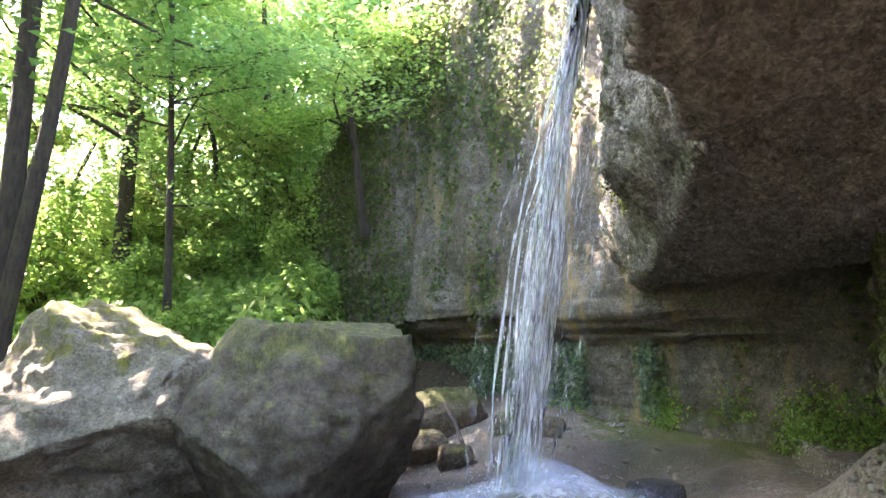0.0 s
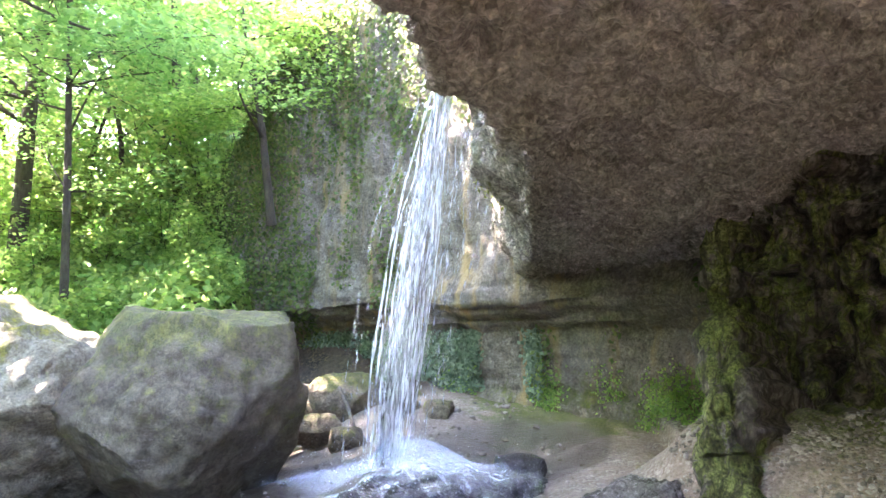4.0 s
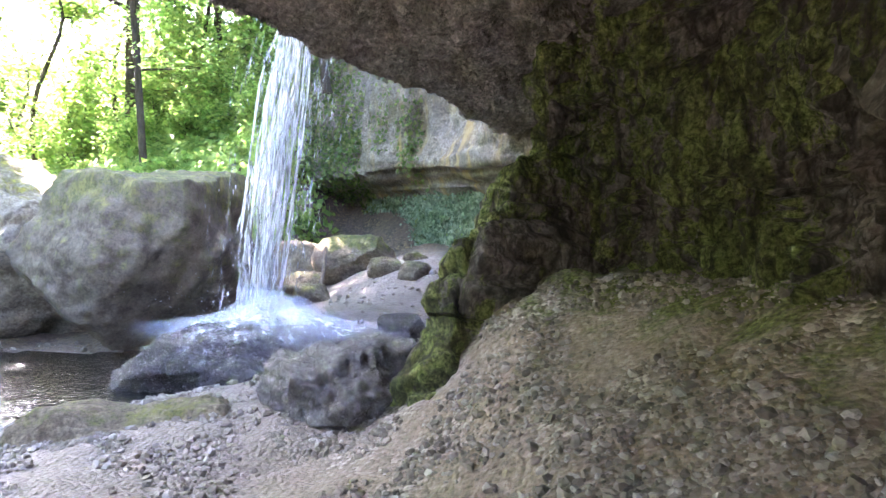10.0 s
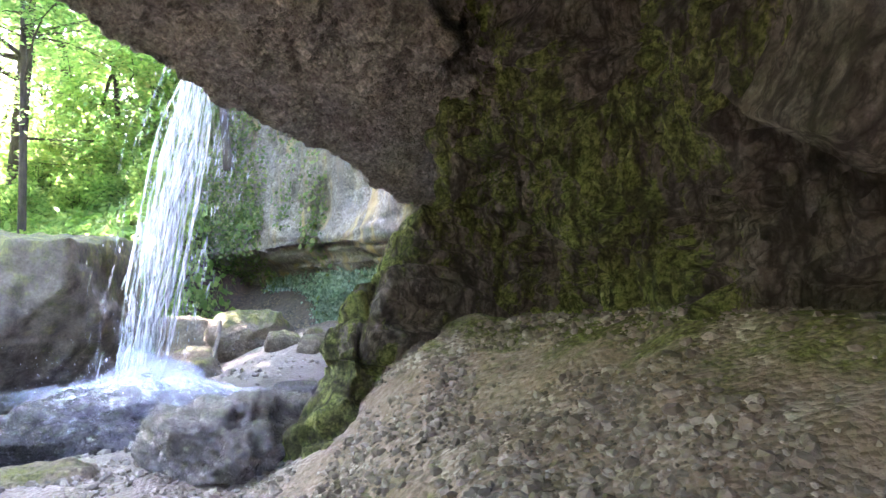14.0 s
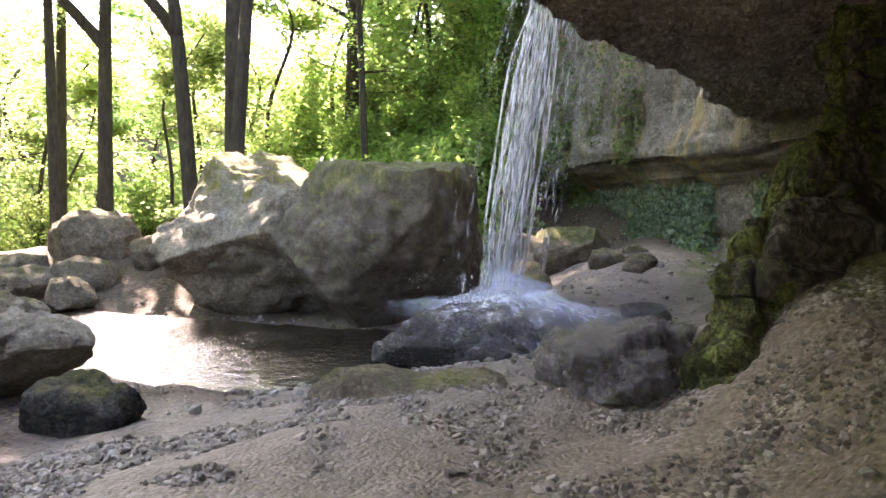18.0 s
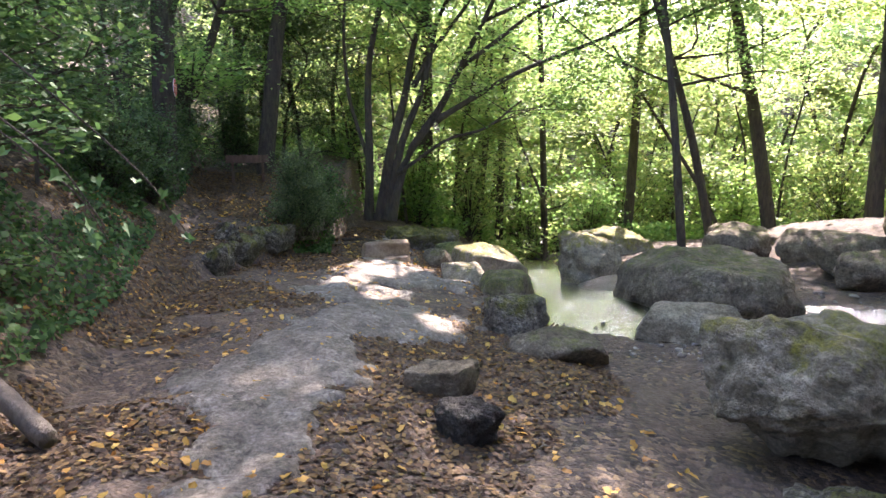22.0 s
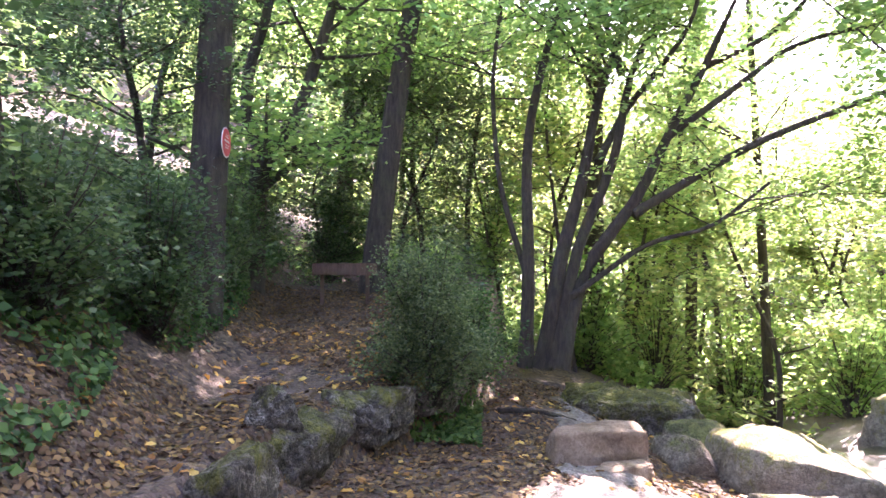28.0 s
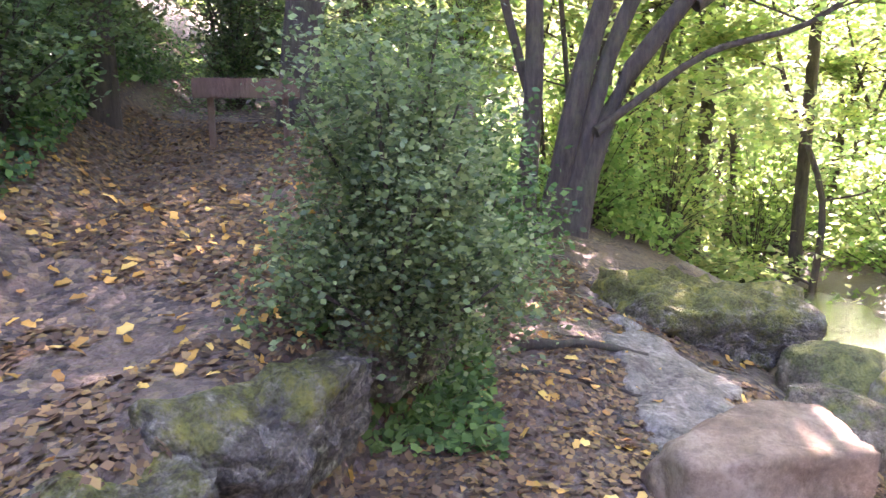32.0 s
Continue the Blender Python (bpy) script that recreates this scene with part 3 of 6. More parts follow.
gmoss += 0.62 * np.exp(-(to_line(px, py, TALUS) / 0.75) ** 2) * sstep(1.0, 2.4, py) * sstep(6, 5, py)
gwet = np.maximum(sstep(1.5, 0.9, stream_d), 0.85 * sstep(3.6, 2.0, px + 0.06 * (py - 3)) * sstep(-1.6, -0.4, px) * sstep(0.4, 1.6, py) * sstep(11, 8, py))
ground = thing("ground", mesh_of("ground", gp, grid_faces(len(gx), len(gy)), M_GROUND, True, {"gravel": gravel, "moss": gmoss, "wet": gwet}),
               "woodland floor of brown leaf litter, soil and grey gravel", "ground", kind="structure")

# ---- overhang, cliff and cave wall ----
LIP_Y = [-3.4, -1.5, 0.0, 0.6, 2.0, 2.4, 2.8, 3.2, 3.9, 5.0, 6.0, 7.3, 8.4, 10.0, 11.5]
LIP_X = [2.2, 1.2, 0.4, 0.3, 0.58, 0.72, 0.86, 1.13, 1.52, 1.74, 2.02, 2.35, 2.55, 2.85, 3.0]
FACE_Y = [-3.4, -1.5, 0.0, 0.6, 2.0, 3.0, 3.9, 5.0, 6.4, 7.2, 8.5, 11.5]
FACE_X = [2.0, 1.0, 0.25, 0.15, 0.42, 0.78, 1.32, 1.42, 1.42, 1.85, 2.3, 2.7]


IVY = {}


def bore(r):
    """The round hole worn back into the rock where roof and wall meet."""
    axis = np.array([-0.06, 0.91, 0.41])
    w = r - np.array([4.12, 3.96, 2.67])
    s = w @ axis
    off = np.linalg.norm(w - s[..., None] * axis, axis=-1)
    wob = 0.33 + 0.04 * np.sin(np.arctan2(w[..., 2], w[..., 0]) * 3.0)
    push = sstep(wob, wob - 0.07, off) * (np.abs(s) < 0.9)
    return r + axis * (push * (0.9 - np.clip(s, -0.3, 0.6)))[..., None]


def build_overhang():
    # The roof behind y = -1 is unseen, added to hold back light.
    ys = np.concatenate([np.linspace(-3.2, 0.9, 50), np.linspace(0.93, 11.2, 400)])
    rings = []
    for y in ys:
        xe, xf = np.interp(y, LIP_Y, LIP_X), np.interp(y, FACE_Y, FACE_X)
        zu = 2.98 - 0.085 * min(y, 6.2)
        t = np.linspace(0, 1, 250)
        edge = np.interp(y, [0, 1.65, 2.3, 3.2, 3.8, 4.6], [3.3, 3.55, 3.9, 4.1, 3.95, 3.75])
        ux = 7.5 + (xe - 7.5) * t
        vault = 1.0 * sstep(edge, edge + 0.55, ux) * sstep(5.4, 4.5, y) * sstep(-1.5, 0.5, y)
        under = np.stack([ux, 0 * t + y, zu + 0.03 * sstep(0.95, 1, t) + vault], -1)
        v = np.linspace(0, 1, 70)[1:]
        lift = sstep(0, 0.12, v)
        face = np.stack([xe + (xf - xe) * lift + 0.15 * v, 0 * v + y, zu + 0.03 + v * 5.7], -1)
        top = np.array([(3.5, y, 8.9), (6.5, y, 9.2), (8.0, y, 8.0), (8.0, y, 5.0)])
        rings.append(np.concatenate([under, face, top]))
    r = np.array(rings)
    n = ring_normals(r)
    p = r.reshape(-1, 3)
    big = fbm(p, 0.55, 3) * 0.12
    mid = fbm(p, 2.2, 4, shift=5.0) * 0.06 + np.sqrt(np.abs(fbm(p, 9.0, 2, shift=55.0))) * 0.05 - 0.02 + fbm(p, 7.0, 4, shift=15.0) * 0.042 + np.clip(fbm(p, 13.0, 2, shift=25.0), -0.2, 1) * 0.024
    pit = -np.clip(fbm(p, 5.0, 3, shift=33.0) - 0.35, 0, 1) * 0.15
    d = (big + mid + pit).reshape(r.shape[:2])
    # the notch where the water comes over, and the niche in the roof
    notch = np.exp(-(((r[:, :, 1] - 7.35) / 0.55) ** 2)) * sstep(3.3, 4.3, r[:, :, 2]) * (r[:, :, 0] < 3.2)
    r = r + n * d[:, :, None] * (1.0 if n[200, 120, 2] < 0 else -1.0)
    r[:, :, 0] += notch * 0.75
    hx, hy = r[:, :, 0] - 4.15, r[:, :, 1] - 4.1
    under = (r[:, :, 2] < 3.2) & (r[:, :, 0] < 4.6)
    groove = np.exp(-((hx + 0.45) / 0.28) ** 2 - ((hy + 0.1) / 0.3) ** 2) * under
    r[:, :, 2] += groove * 0.16
    r = bore(r)
    q = r.reshape(-1, 3)
    moss = 0.75 * np.exp(-(((q[:, 1] - 7.4) / 0.8) ** 2)) * sstep(3.0, 3.9, q[:, 2]) * (q[:, 0] < 3.4)
    moss += 0.3 * sstep(5.2, 6.2, q[:, 1]) * sstep(2.6, 3.0, q[:, 2]) * (q[:, 0] < 3)
    moss += 0.2 * np.exp(-((q[:, 0] - 4.4) / 0.5) ** 2) * (q[:, 2] < 3.4)
    IVY["roof"] = (r[:, :280].reshape(-1, 3), (n[:, :280] * (1.0 if n[200, 120, 2] < 0 else -1.0)).reshape(-1, 3), ((r[:, :280, 0] < 5.4) * (r[:, :280, 2] < 4.5)).ravel().astype(float))
    qn = (n * (1.0 if n[200, 120, 2] < 0 else -1.0)).reshape(-1, 3)
    IVY["cleft"] = (q, qn, np.exp(-(((q[:, 1] - 7.35) / 0.5) ** 2)) * (q[:, 2] > 3.1) * (q[:, 2] < 7.5) * (q[:, 0] < 3.0))
    return thing("overhang_rock", loft("overhang_rock", r, M_ROOF, {"moss": moss}), "huge brown conglomerate overhang roofing the shallow cave", "rock overhang", kind="structure")


build_overhang()


def along(line, n):
    line = np.array(line, float)
    s = np.concatenate([[0], np.cumsum(np.linalg.norm(np.diff(line, axis=0), axis=1))])
    t = np.linspace(0, s[-1], n)
    # rounded by averaging
    pts = np.stack([np.interp(t, s, line[:, 0]), np.interp(t, s, line[:, 1])], -1)
    k = max(3, n // 24)
    pad = np.concatenate([np.repeat(pts[:1], k, 0), pts, np.repeat(pts[-1:], k, 0)])
    ker = np.ones(2 * k + 1) / (2 * k + 1)
    sm = np.stack([np.convolve(pad[:, i], ker, "valid") for i in (0, 1)], -1)
    tan = np.gradient(sm, axis=0)
    tan /= np.linalg.norm(tan, axis=1, keepdims=True)
    return sm, np.stack([tan[:, 1], -tan[:, 0]], -1), t


def build_cliff():
    pts, nrm, s = along([(-4.6, 16.2), (-2.7, 14.9), (-0.66, 13.75), (0.7, 12.5), (1.7, 11.5), (2.7, 10.4), (3.7, 9.2), (4.7, 7.8), (5.2, 6.2)], 250)
    z0 = np.concatenate([np.linspace(-0.4, 3, 95), np.linspace(3.06, 10, 75)])
    rings = []
    for (x, y), (nx, ny), t in zip(pts, nrm, s):
        right = sstep(3.0, 7.5, t)
        z = np.where(z0 > 3, 3 + (z0 - 3) * (0.12 + 0.88 * sstep(0.5, 4.5, t)), z0)
        ledge = 1.98 + 0.1 * math.sin(t * 1.3) * (1 - right)
        depth = 0.85 - 0.45 * right
        prof = np.where(z < ledge, -depth * (1 - sstep(0.9, -0.3, z) * 0.75), 0.0)
        prof = prof + depth * sstep(ledge - 0.42, ledge - 0.02, z) * (z < ledge) * 0.75
        prof += 0.10 * (np.floor((z - ledge) / 0.14) % 2) * (z < ledge) * (z > ledge - 0.5)
        prof = np.where(z >= ledge, 0.12 * sstep(ledge + 0.9, ledge, z) - 0.10 * (z - ledge) * sstep(-0.5, 2.5, t), prof)
        front = np.stack([x + nx * prof, y + ny * prof, z], -1)
        bx, by = x - nx * 2.5, y - ny * 2.5
        rings.append(np.concatenate([front, np.array([(bx, by, z[-1]), (bx, by, 2), (bx, by, -0.4)])]))
    r = np.array(rings)
    n = ring_normals(r)
    if n[100, 40, 0] * nrm[100, 0] + n[100, 40, 1] * nrm[100, 1] < 0:
        n = -n
    p = r.reshape(-1, 3)
    flute = fbm(p * np.array([2.2, 2.2, 0.35]), 1.0, 4, shift=2.0) * 0.16 * sstep(2.0, 3.0, p[:, 2])
    d = fbm(p, 0.5, 3) * 0.14 + flute + fbm(p, 3.0, 4, shift=7.0) * 0.045
    d += 0.05 * fbm(p * np.array([0.4, 0.4, 5.0]), 1.3, 3) * sstep(2.6, 2.0, p[:, 2])
    d = d.reshape(r.shape[:2])
    d[:, -3:] = 0
    r = r + n * d[:, :, None]
    q = r.reshape(-1, 3)
    moss = 0.42 * sstep(1.5, 0.4, q[:, 2]) * sstep(1.0, 3.0, q[:, 0]) + 0.30 * sstep(3.5, 6.0, q[:, 2])
    moss += 0.25 * sstep(-1.0, -2.4, q[:, 0])
    nf, pf = n[:, :-3].reshape(-1, 3), r[:, :-3].reshape(-1, 3)
    hanging = fbm(pf * np.array([1.6, 1.6, 0.3]), 0.9, 3, shift=6.0)
    left = sstep(0.0, -1.9, pf[:, 0]) * 1.1 + 0.9 * sstep(4.2, 6.5, pf[:, 2]) - 0.25
    foot = (pf[:, 2] > 0.5) & (pf[:, 2] < 1.55) & (pf[:, 0] > -0.9) & (pf[:, 0] < 3.2)
    wi, wf = np.clip(left + hanging * 0.7, 0, 1) * (pf[:, 2] > 0.6), foot * np.clip(0.6 + hanging, 0, 1)
    IVY["hang"] = (pf, nf, wi)
    IVY["foot"] = (pf, nf, wf)
    IVY["green"] = (pf, nf, (pf[:, 2] > 0.15) * (pf[:, 2] < 1.15) * (pf[:, 0] > 1.6) * np.clip(0.25 + hanging, 0, 1) * sstep(1.15, 0.5, pf[:, 2]))
    return thing("cliff_back", loft("cliff_back", r, M_CLIFF, {"moss": moss}), "pale layered cliff with a projecting ledge and mossy foot", "cliff", kind="structure")


build_cliff()


def build_cave_wall():
    pts, nrm, s = along([(4.9, 7.2), (4.3, 6.5), (3.85, 5.85), (3.78, 5.5), (4.02, 5.2), (4.5, 4.72), (4.9, 4.1), (5.2, 3.4), (5.45, 2.6), (5.9, 1.6), (6.3, 0.2)], 700)
    z = np.linspace(-0.5, 4.1, 330)
    rings = []
    for (x, y), (nx, ny), t in zip(pts, nrm, s):
        prof = 0.40 * sstep(1.0, -0.1, z) * sstep(1.6, 2.4, t)
        prof = prof + 0.42 * sstep(1.3, 2.6, z) * sstep(2.4, 3.8, t) + 0.25 * sstep(1.7, 2.3, z) * sstep(4.0, 5.2, t) + 0.55 * sstep(2.3, 3.9, z) * sstep(2.0, 3.2, t)
        front = np.stack([x + nx * prof, y + ny * prof, z], -1)
        bx, by = x - nx * 1.2, y - ny * 1.2
        rings.append(np.concatenate([front, np.array([(bx, by, 4.1), (bx, by, 1.0), (bx, by, -0.5)])]))
    r = np.array(rings)
    n = ring_normals(r)
    if n[450, 100, 0] * nrm[450, 0] + n[450, 100, 1] * nrm[450, 1] < 0:
        n = -n
    p = r.reshape(-1, 3)
    warp = p + 0.16 * np.stack([fbm(p, 2.6, 3, shift=40.0), fbm(p, 2.6, 3, shift=50.0), fbm(p, 2.6, 2, shift=55.0)], -1)
    rope = np.sqrt(np.abs(fbm(warp * np.array([1, 1, 0.36]), 3.0, 2, shift=4.0))) * 0.24
    rope2 = np.sqrt(np.abs(fbm(warp * np.array([1, 1, 0.5]), 7.5, 2, shift=14.0))) * 0.115
    blob = np.sqrt(np.abs(fbm(warp, 17.0, 2, shift=17.0))) * 0.05
    pocket = np.clip(fbm(warp * np.array([1, 1, 0.6]), 2.8, 3, shift=61.0) - 0.15, 0, 1) * 0.8 + np.clip(fbm(warp, 7.5, 2, shift=91.0) - 0.2, 0, 1) * 0.32
    calm = np.exp(-(((p[:, 1] - 3.25) / 0.35) ** 2) - ((p[:, 2] - 1.35) / 0.40) ** 2)
    fine = (rope + rope2 + blob) * (1 - 0.6 * calm) - pocket * (1 - 0.7 * calm)
    d = (fbm(p, 0.9, 3, shift=3.0) * 0.15 + fine - 0.22).reshape(r.shape[:2])
    d[:, -3:] = 0
    r = r + n * d[:, :, None]
    r = bore(r)
    q = r.reshape(-1, 3)
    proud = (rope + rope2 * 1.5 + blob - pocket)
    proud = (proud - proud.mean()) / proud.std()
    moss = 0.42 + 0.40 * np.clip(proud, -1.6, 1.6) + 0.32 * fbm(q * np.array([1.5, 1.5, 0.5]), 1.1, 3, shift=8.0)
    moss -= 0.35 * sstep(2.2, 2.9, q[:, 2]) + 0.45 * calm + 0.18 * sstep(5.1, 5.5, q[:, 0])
    pf, nf = r[:, :-3].reshape(-1, 3), n[:, :-3].reshape(-1, 3)
    mm = moss.reshape(r.shape[:2])[:, :-3].ravel()
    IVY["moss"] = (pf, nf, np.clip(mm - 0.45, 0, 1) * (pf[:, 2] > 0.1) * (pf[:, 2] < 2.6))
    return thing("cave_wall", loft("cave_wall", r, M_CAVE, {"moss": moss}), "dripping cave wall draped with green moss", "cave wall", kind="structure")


def build_rib():
    """The narrow fin of rock that comes down from the roof beside the fall."""
    line = np.array([(4.0, 5.75, 2.75), (3.88, 5.68, 2.1), (3.80, 5.60, 1.72), (3.56, 5.22, 1.34), (3.38, 4.90, 0.98), (3.25, 4.68, 0.5), (3.2, 4.5, 0.05), (3.2, 4.35, -0.35)])
    t = np.linspace(0, 7, 170)
    c = np.stack([np.interp(t, range(8), line[:, i]) for i in range(3)], -1)
    ker = np.ones(15) / 15
    c = np.stack([np.convolve(np.pad(c[:, i], 7, mode="edge"), ker, "valid") for i in range(3)], -1)
    rad = np.interp(t, range(8), [0.26, 0.17, 0.13, 0.15, 0.17, 0.20, 0.28, 0.34])
    v, f = strand(c, rad, 72)
    ax = np.repeat(c, 72, 0)
    nn = (v - ax) / (np.linalg.norm(v - ax, axis=1, keepdims=True) + 1e-9)
    d = np.sqrt(np.abs(fbm(v * np.array([1, 1, 0.6]), 5.0, 2, shift=5.0))) * 0.10 - 0.05 + fbm(v, 2.2, 3, shift=2.0) * 0.10 + np.clip(ridge(v * np.array([1, 1, 0.5]), 4.0, 2, 9.0) - 0.3, 0, None) * 0.05 + fbm(v, 11.0, 3, shift=7.0) * 0.035
    back = np.array([0.86, 0.50, 0.0])
    v = v + nn * d[:, None] + back * (np.clip(nn @ back, 0, 1) ** 0.6 * np.interp(v[:, 2], [0.2, 1.2, 2.2], [0.9, 0.75, 0.45]))[:, None]
    moss = 0.42 + 0.5 * sstep(0.0, 0.8, nn[:, 2] - 0.3 * nn[:, 0]) + 0.25 * fbm(v, 2.0, 3, shift=12.0) + 0.25 * sstep(0.9, 0.4, v[:, 2])
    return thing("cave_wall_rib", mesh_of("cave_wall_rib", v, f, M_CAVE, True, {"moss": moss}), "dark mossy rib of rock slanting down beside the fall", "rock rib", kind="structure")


build_rib()
build_cave_wall()


# Unseen wall, added to keep light from behind off the cave wall.
def build_unseen_wall():
    pts, nrm, s = along([(6.2, 1.4), (6.3, -0.4), (6.0, -1.6), (5.2, -2.5), (3.9, -3.1)], 60)
    z = np.linspace(-0.6, 3.6, 40)
    r = np.array([np.concatenate([np.stack([x + nx * 0.2 * (z > 2), y + ny * 0.2 * (z > 2), z], -1), np.array([(x - nx * 1.5, y - ny * 1.5, 3.6), (x - nx * 1.5, y - ny * 1.5, -0.6)])]) for (x, y), (nx, ny) in zip(pts, nrm)])
    d = fbm(r.reshape(-1, 3), 0.9, 4, shift=90.0).reshape(r.shape[:2]) * 0.16
    d[:, -2:] = 0
    r[:, :, :2] += nrm[:, None, :] * d[:, :, None]
    return thing("cave_wall_rear", loft("cave_wall_rear", r, M_CAVE, {"moss": np.full(r.shape[0] * r.shape[1], 0.3)}), "unseen bare brown rock wall added to close the shallow cave", "cave wall", kind="structure")


build_unseen_wall()


# ---- boulders ----
def ico(sub):
    bm = bmesh.new()
    bmesh.ops.create_icosphere(bm, subdivisions=sub, radius=1.0)
    v = np.array([q.co[:] for q in bm.verts])
    f = np.array([[q.index for q in t.verts] for t in bm.faces])
    bm.free()
    return v, f


ICO = {s: ico(s) for s in (1, 2, 3, 4, 5, 6)}


def rock_mesh(dims, seed, cuts=(), sub=5, boxy=0.5, rough=0.07, material=None, moss=0.35, undercut=0.0, ncuts=7):
    v, f = ICO[sub]
    v = v.copy()
    rng = random.Random(seed)
    m = np.max(np.abs(v), axis=1, keepdims=True)
    v = v * (1 - boxy) + (v / m) * boxy * 0.9
    planes = [(np.array(c[:3]) / np.linalg.norm(c[:3]), c[3]) for c in cuts]
    for _ in range(ncuts):
        n = np.array([rng.gauss(0, 1), rng.gauss(0, 1), rng.gauss(0, 0.8)])
        planes.append((n / np.linalg.norm(n), rng.uniform(0.68, 0.9)))
    for n, d in planes:
        over = np.clip(v @ n - d, 0, None)
        v = v - np.outer(over * 0.92, n)
    low = sstep(0.0, -1.0, v[:, 2])
    v[:, :2] *= (1 - undercut * low)[:, None]
    p = v * np.array(dims)
    s = float(np.mean(dims))
    nn = v / (np.linalg.norm(v, axis=1, keepdims=True) + 1e-9)
    d = fbm(p, 1.0 / s, 3, shift=seed * 3.7) * rough * 0.9 + fbm(p, 3.5 / s, 4, shift=seed * 1.9) * rough * 0.45 - np.clip(ridge(p, 2.0 / s, 3, seed * 2.3) - 1.0, 0, 1) * rough * 0.6 + fbm(p, 10.0 / s, 4, shift=seed * 5.1) * rough * 0.2 + (np.sqrt(np.abs(fbm(p, 2.6 / s, 3, shift=seed * 4.3))) - 0.4) * rough * 0.55
    p = p + nn * (d * s)[:, None]
    mossv = moss + 0.35 * sstep(0.2, 0.9, nn[:, 2]) * (moss > 0.2) - 0.15 * sstep(0.1, -0.6, nn[:, 2])
    return mesh_of("boulder", p, f, material or M_ROCK, True, {"moss": mossv})


def boulder(x, y, z, dims, turn, seed, label, category="boulder", group="", tip=(0, 0), **kw):
    return thing("boulder", rock_mesh(dims, seed, **kw), label, category, group, at=pose(x, y, z, tip[0], tip[1], turn))


boulder(-1.62, 7.95, 0.66, (1.42, 1.30, 1.30), 8, 3, "great grey boulder with an undercut dark side beside the fall", sub=6, boxy=0.72, ncuts=0, undercut=0.18,
        cuts=[(-0.30, -0.88, 0.30, 0.84), (0.62, -0.50, -0.55, 0.76), (0.05, -0.1, 1.0, 0.86), (0.85, 0.1, 0.1, 0.88), (-0.85, -0.2, 0.5, 0.86), (-0.65, -0.45, -0.62, 0.76)], moss=0.45, rough=0.08, material=M_BLOCK)
boulder(-4.0, 8.05, 0.7, (1.6, 1.6, 1.4), -15, 8, "great tan boulder dappled with sun beside the pool", sub=6, boxy=0.45, ncuts=3, undercut=0.02,
        cuts=[(-0.6, -0.55, 0.55, 0.75), (0.3, -0.8, 0.5, 0.72), (0.55, -0.5, -0.65, 0.68), (0.0, -0.6, -0.8, 0.85)], moss=0.3, rough=0.11, material=M_PALE)
boulder(-2.6, 2.75, 0.0, (1.30, 0.78, 0.56), 62, 12, "long flat-topped tan boulder with a dark hollow under it", sub=6, boxy=0.8, ncuts=6, undercut=0.4, moss=0.3, rough=0.13, cuts=[(0, 0.25, 1.0, 0.72), (0.2, -0.75, -0.65, 0.5), (-0.4, 0.7, -0.7, 0.7)], material=M_PALE)
boulder(-1.5, 2.1, -0.30, (0.62, 0.30, 0.24), 48, 21, "low slab of mossy stone on the gravel", sub=5, boxy=0.75, moss=0.4, rough=0.17, material=M_LEDGE)
boulder(-1.0, 3.1, -0.28, (0.40, 0.30, 0.26), 20, 22, "dark wet rounded stone at the pool edge", sub=5, moss=0.35, rough=0.12, material=M_DARKSTONE)
boulder(-7.5, 4.1, -0.28, (1.3, 1.15, 0.62), 20, 31, "broad rounded grey boulder in the stream", sub=5, boxy=0.4, moss=0.4, rough=0.08)
boulder(-5.6, 2.95, -0.32, (0.75, 0.42, 0.30), 70, 32, "pale flattish stone beside the stream", sub=4, material=M_PALE, moss=0.2)
boulder(2.50, 4.62, 0.0, (0.62, 0.48, 0.40), 18, 41, "angular wet pale-topped rock on the cave gravel", sub=6, boxy=0.55, ncuts=14, rough=0.2, moss=0.2, undercut=0.2, cuts=[(-0.35, -0.2, 1.0, 0.72)], material=M_WETPALE)
wet_rock = boulder(1.10, 6.55, -0.26, (1.62, 0.85, 0.48), 30, 42, "wet dark rock on which the water lands", sub=6, boxy=0.1, rough=0.13, ncuts=5, undercut=-0.35, material=M_WET, moss=0.0)
boulder(2.15, 7.1, 0.0, (0.3, 0.25, 0.2), 10, 43, "wet brown rock beside the fall", sub=4, material=M_WET, moss=0.0)
boulder(1.1, 4.2, -0.16, (0.75, 0.45, 0.16), 30, 44, "low wet slab at the pool edge", sub=4, rough=0.12, moss=0.3)
boulder(0.1, 11.3, 0.42, (0.75, 0.6, 0.48), 10, 51, "dark mossy boulder behind the fall", sub=5, moss=0.5, rough=0.1)
boulder(-0.9, 11.2, 0.30, (0.6, 0.55, 0.5), 40, 52, "brown boulder in a patch of sun behind the fall", sub=4, moss=0.2, rough=0.1)
for i, (x, y, z, s) in enumerate([(1.2, 11.15, 0.45, 0.2), (0.95, 10.2, 0.35, 0.28), (1.5, 10.0, 0.3, 0.3), (-0.3, 10.0, 0.1, 0.35), (-0.9, 9.7, 0.0, 0.3), (0.2, 9.3, 0.05, 0.25)]):
    boulder(x, y, z, (s * 1.2, s, s * 0.75), 37 * i, 60 + i, "small fallen stone below the back cliff", sub=3, moss=0.35, rough=0.12, group="stones behind the fall")
boulder(5.42, 2.72, 1.82, (0.34, 0.46, 0.40), 20, 45, "pale wedge of rock jutting from the cave wall", "rock", sub=5, boxy=0.8, ncuts=5, rough=0.1, moss=0.2, tip=(25, 15), material=M_CAVE)
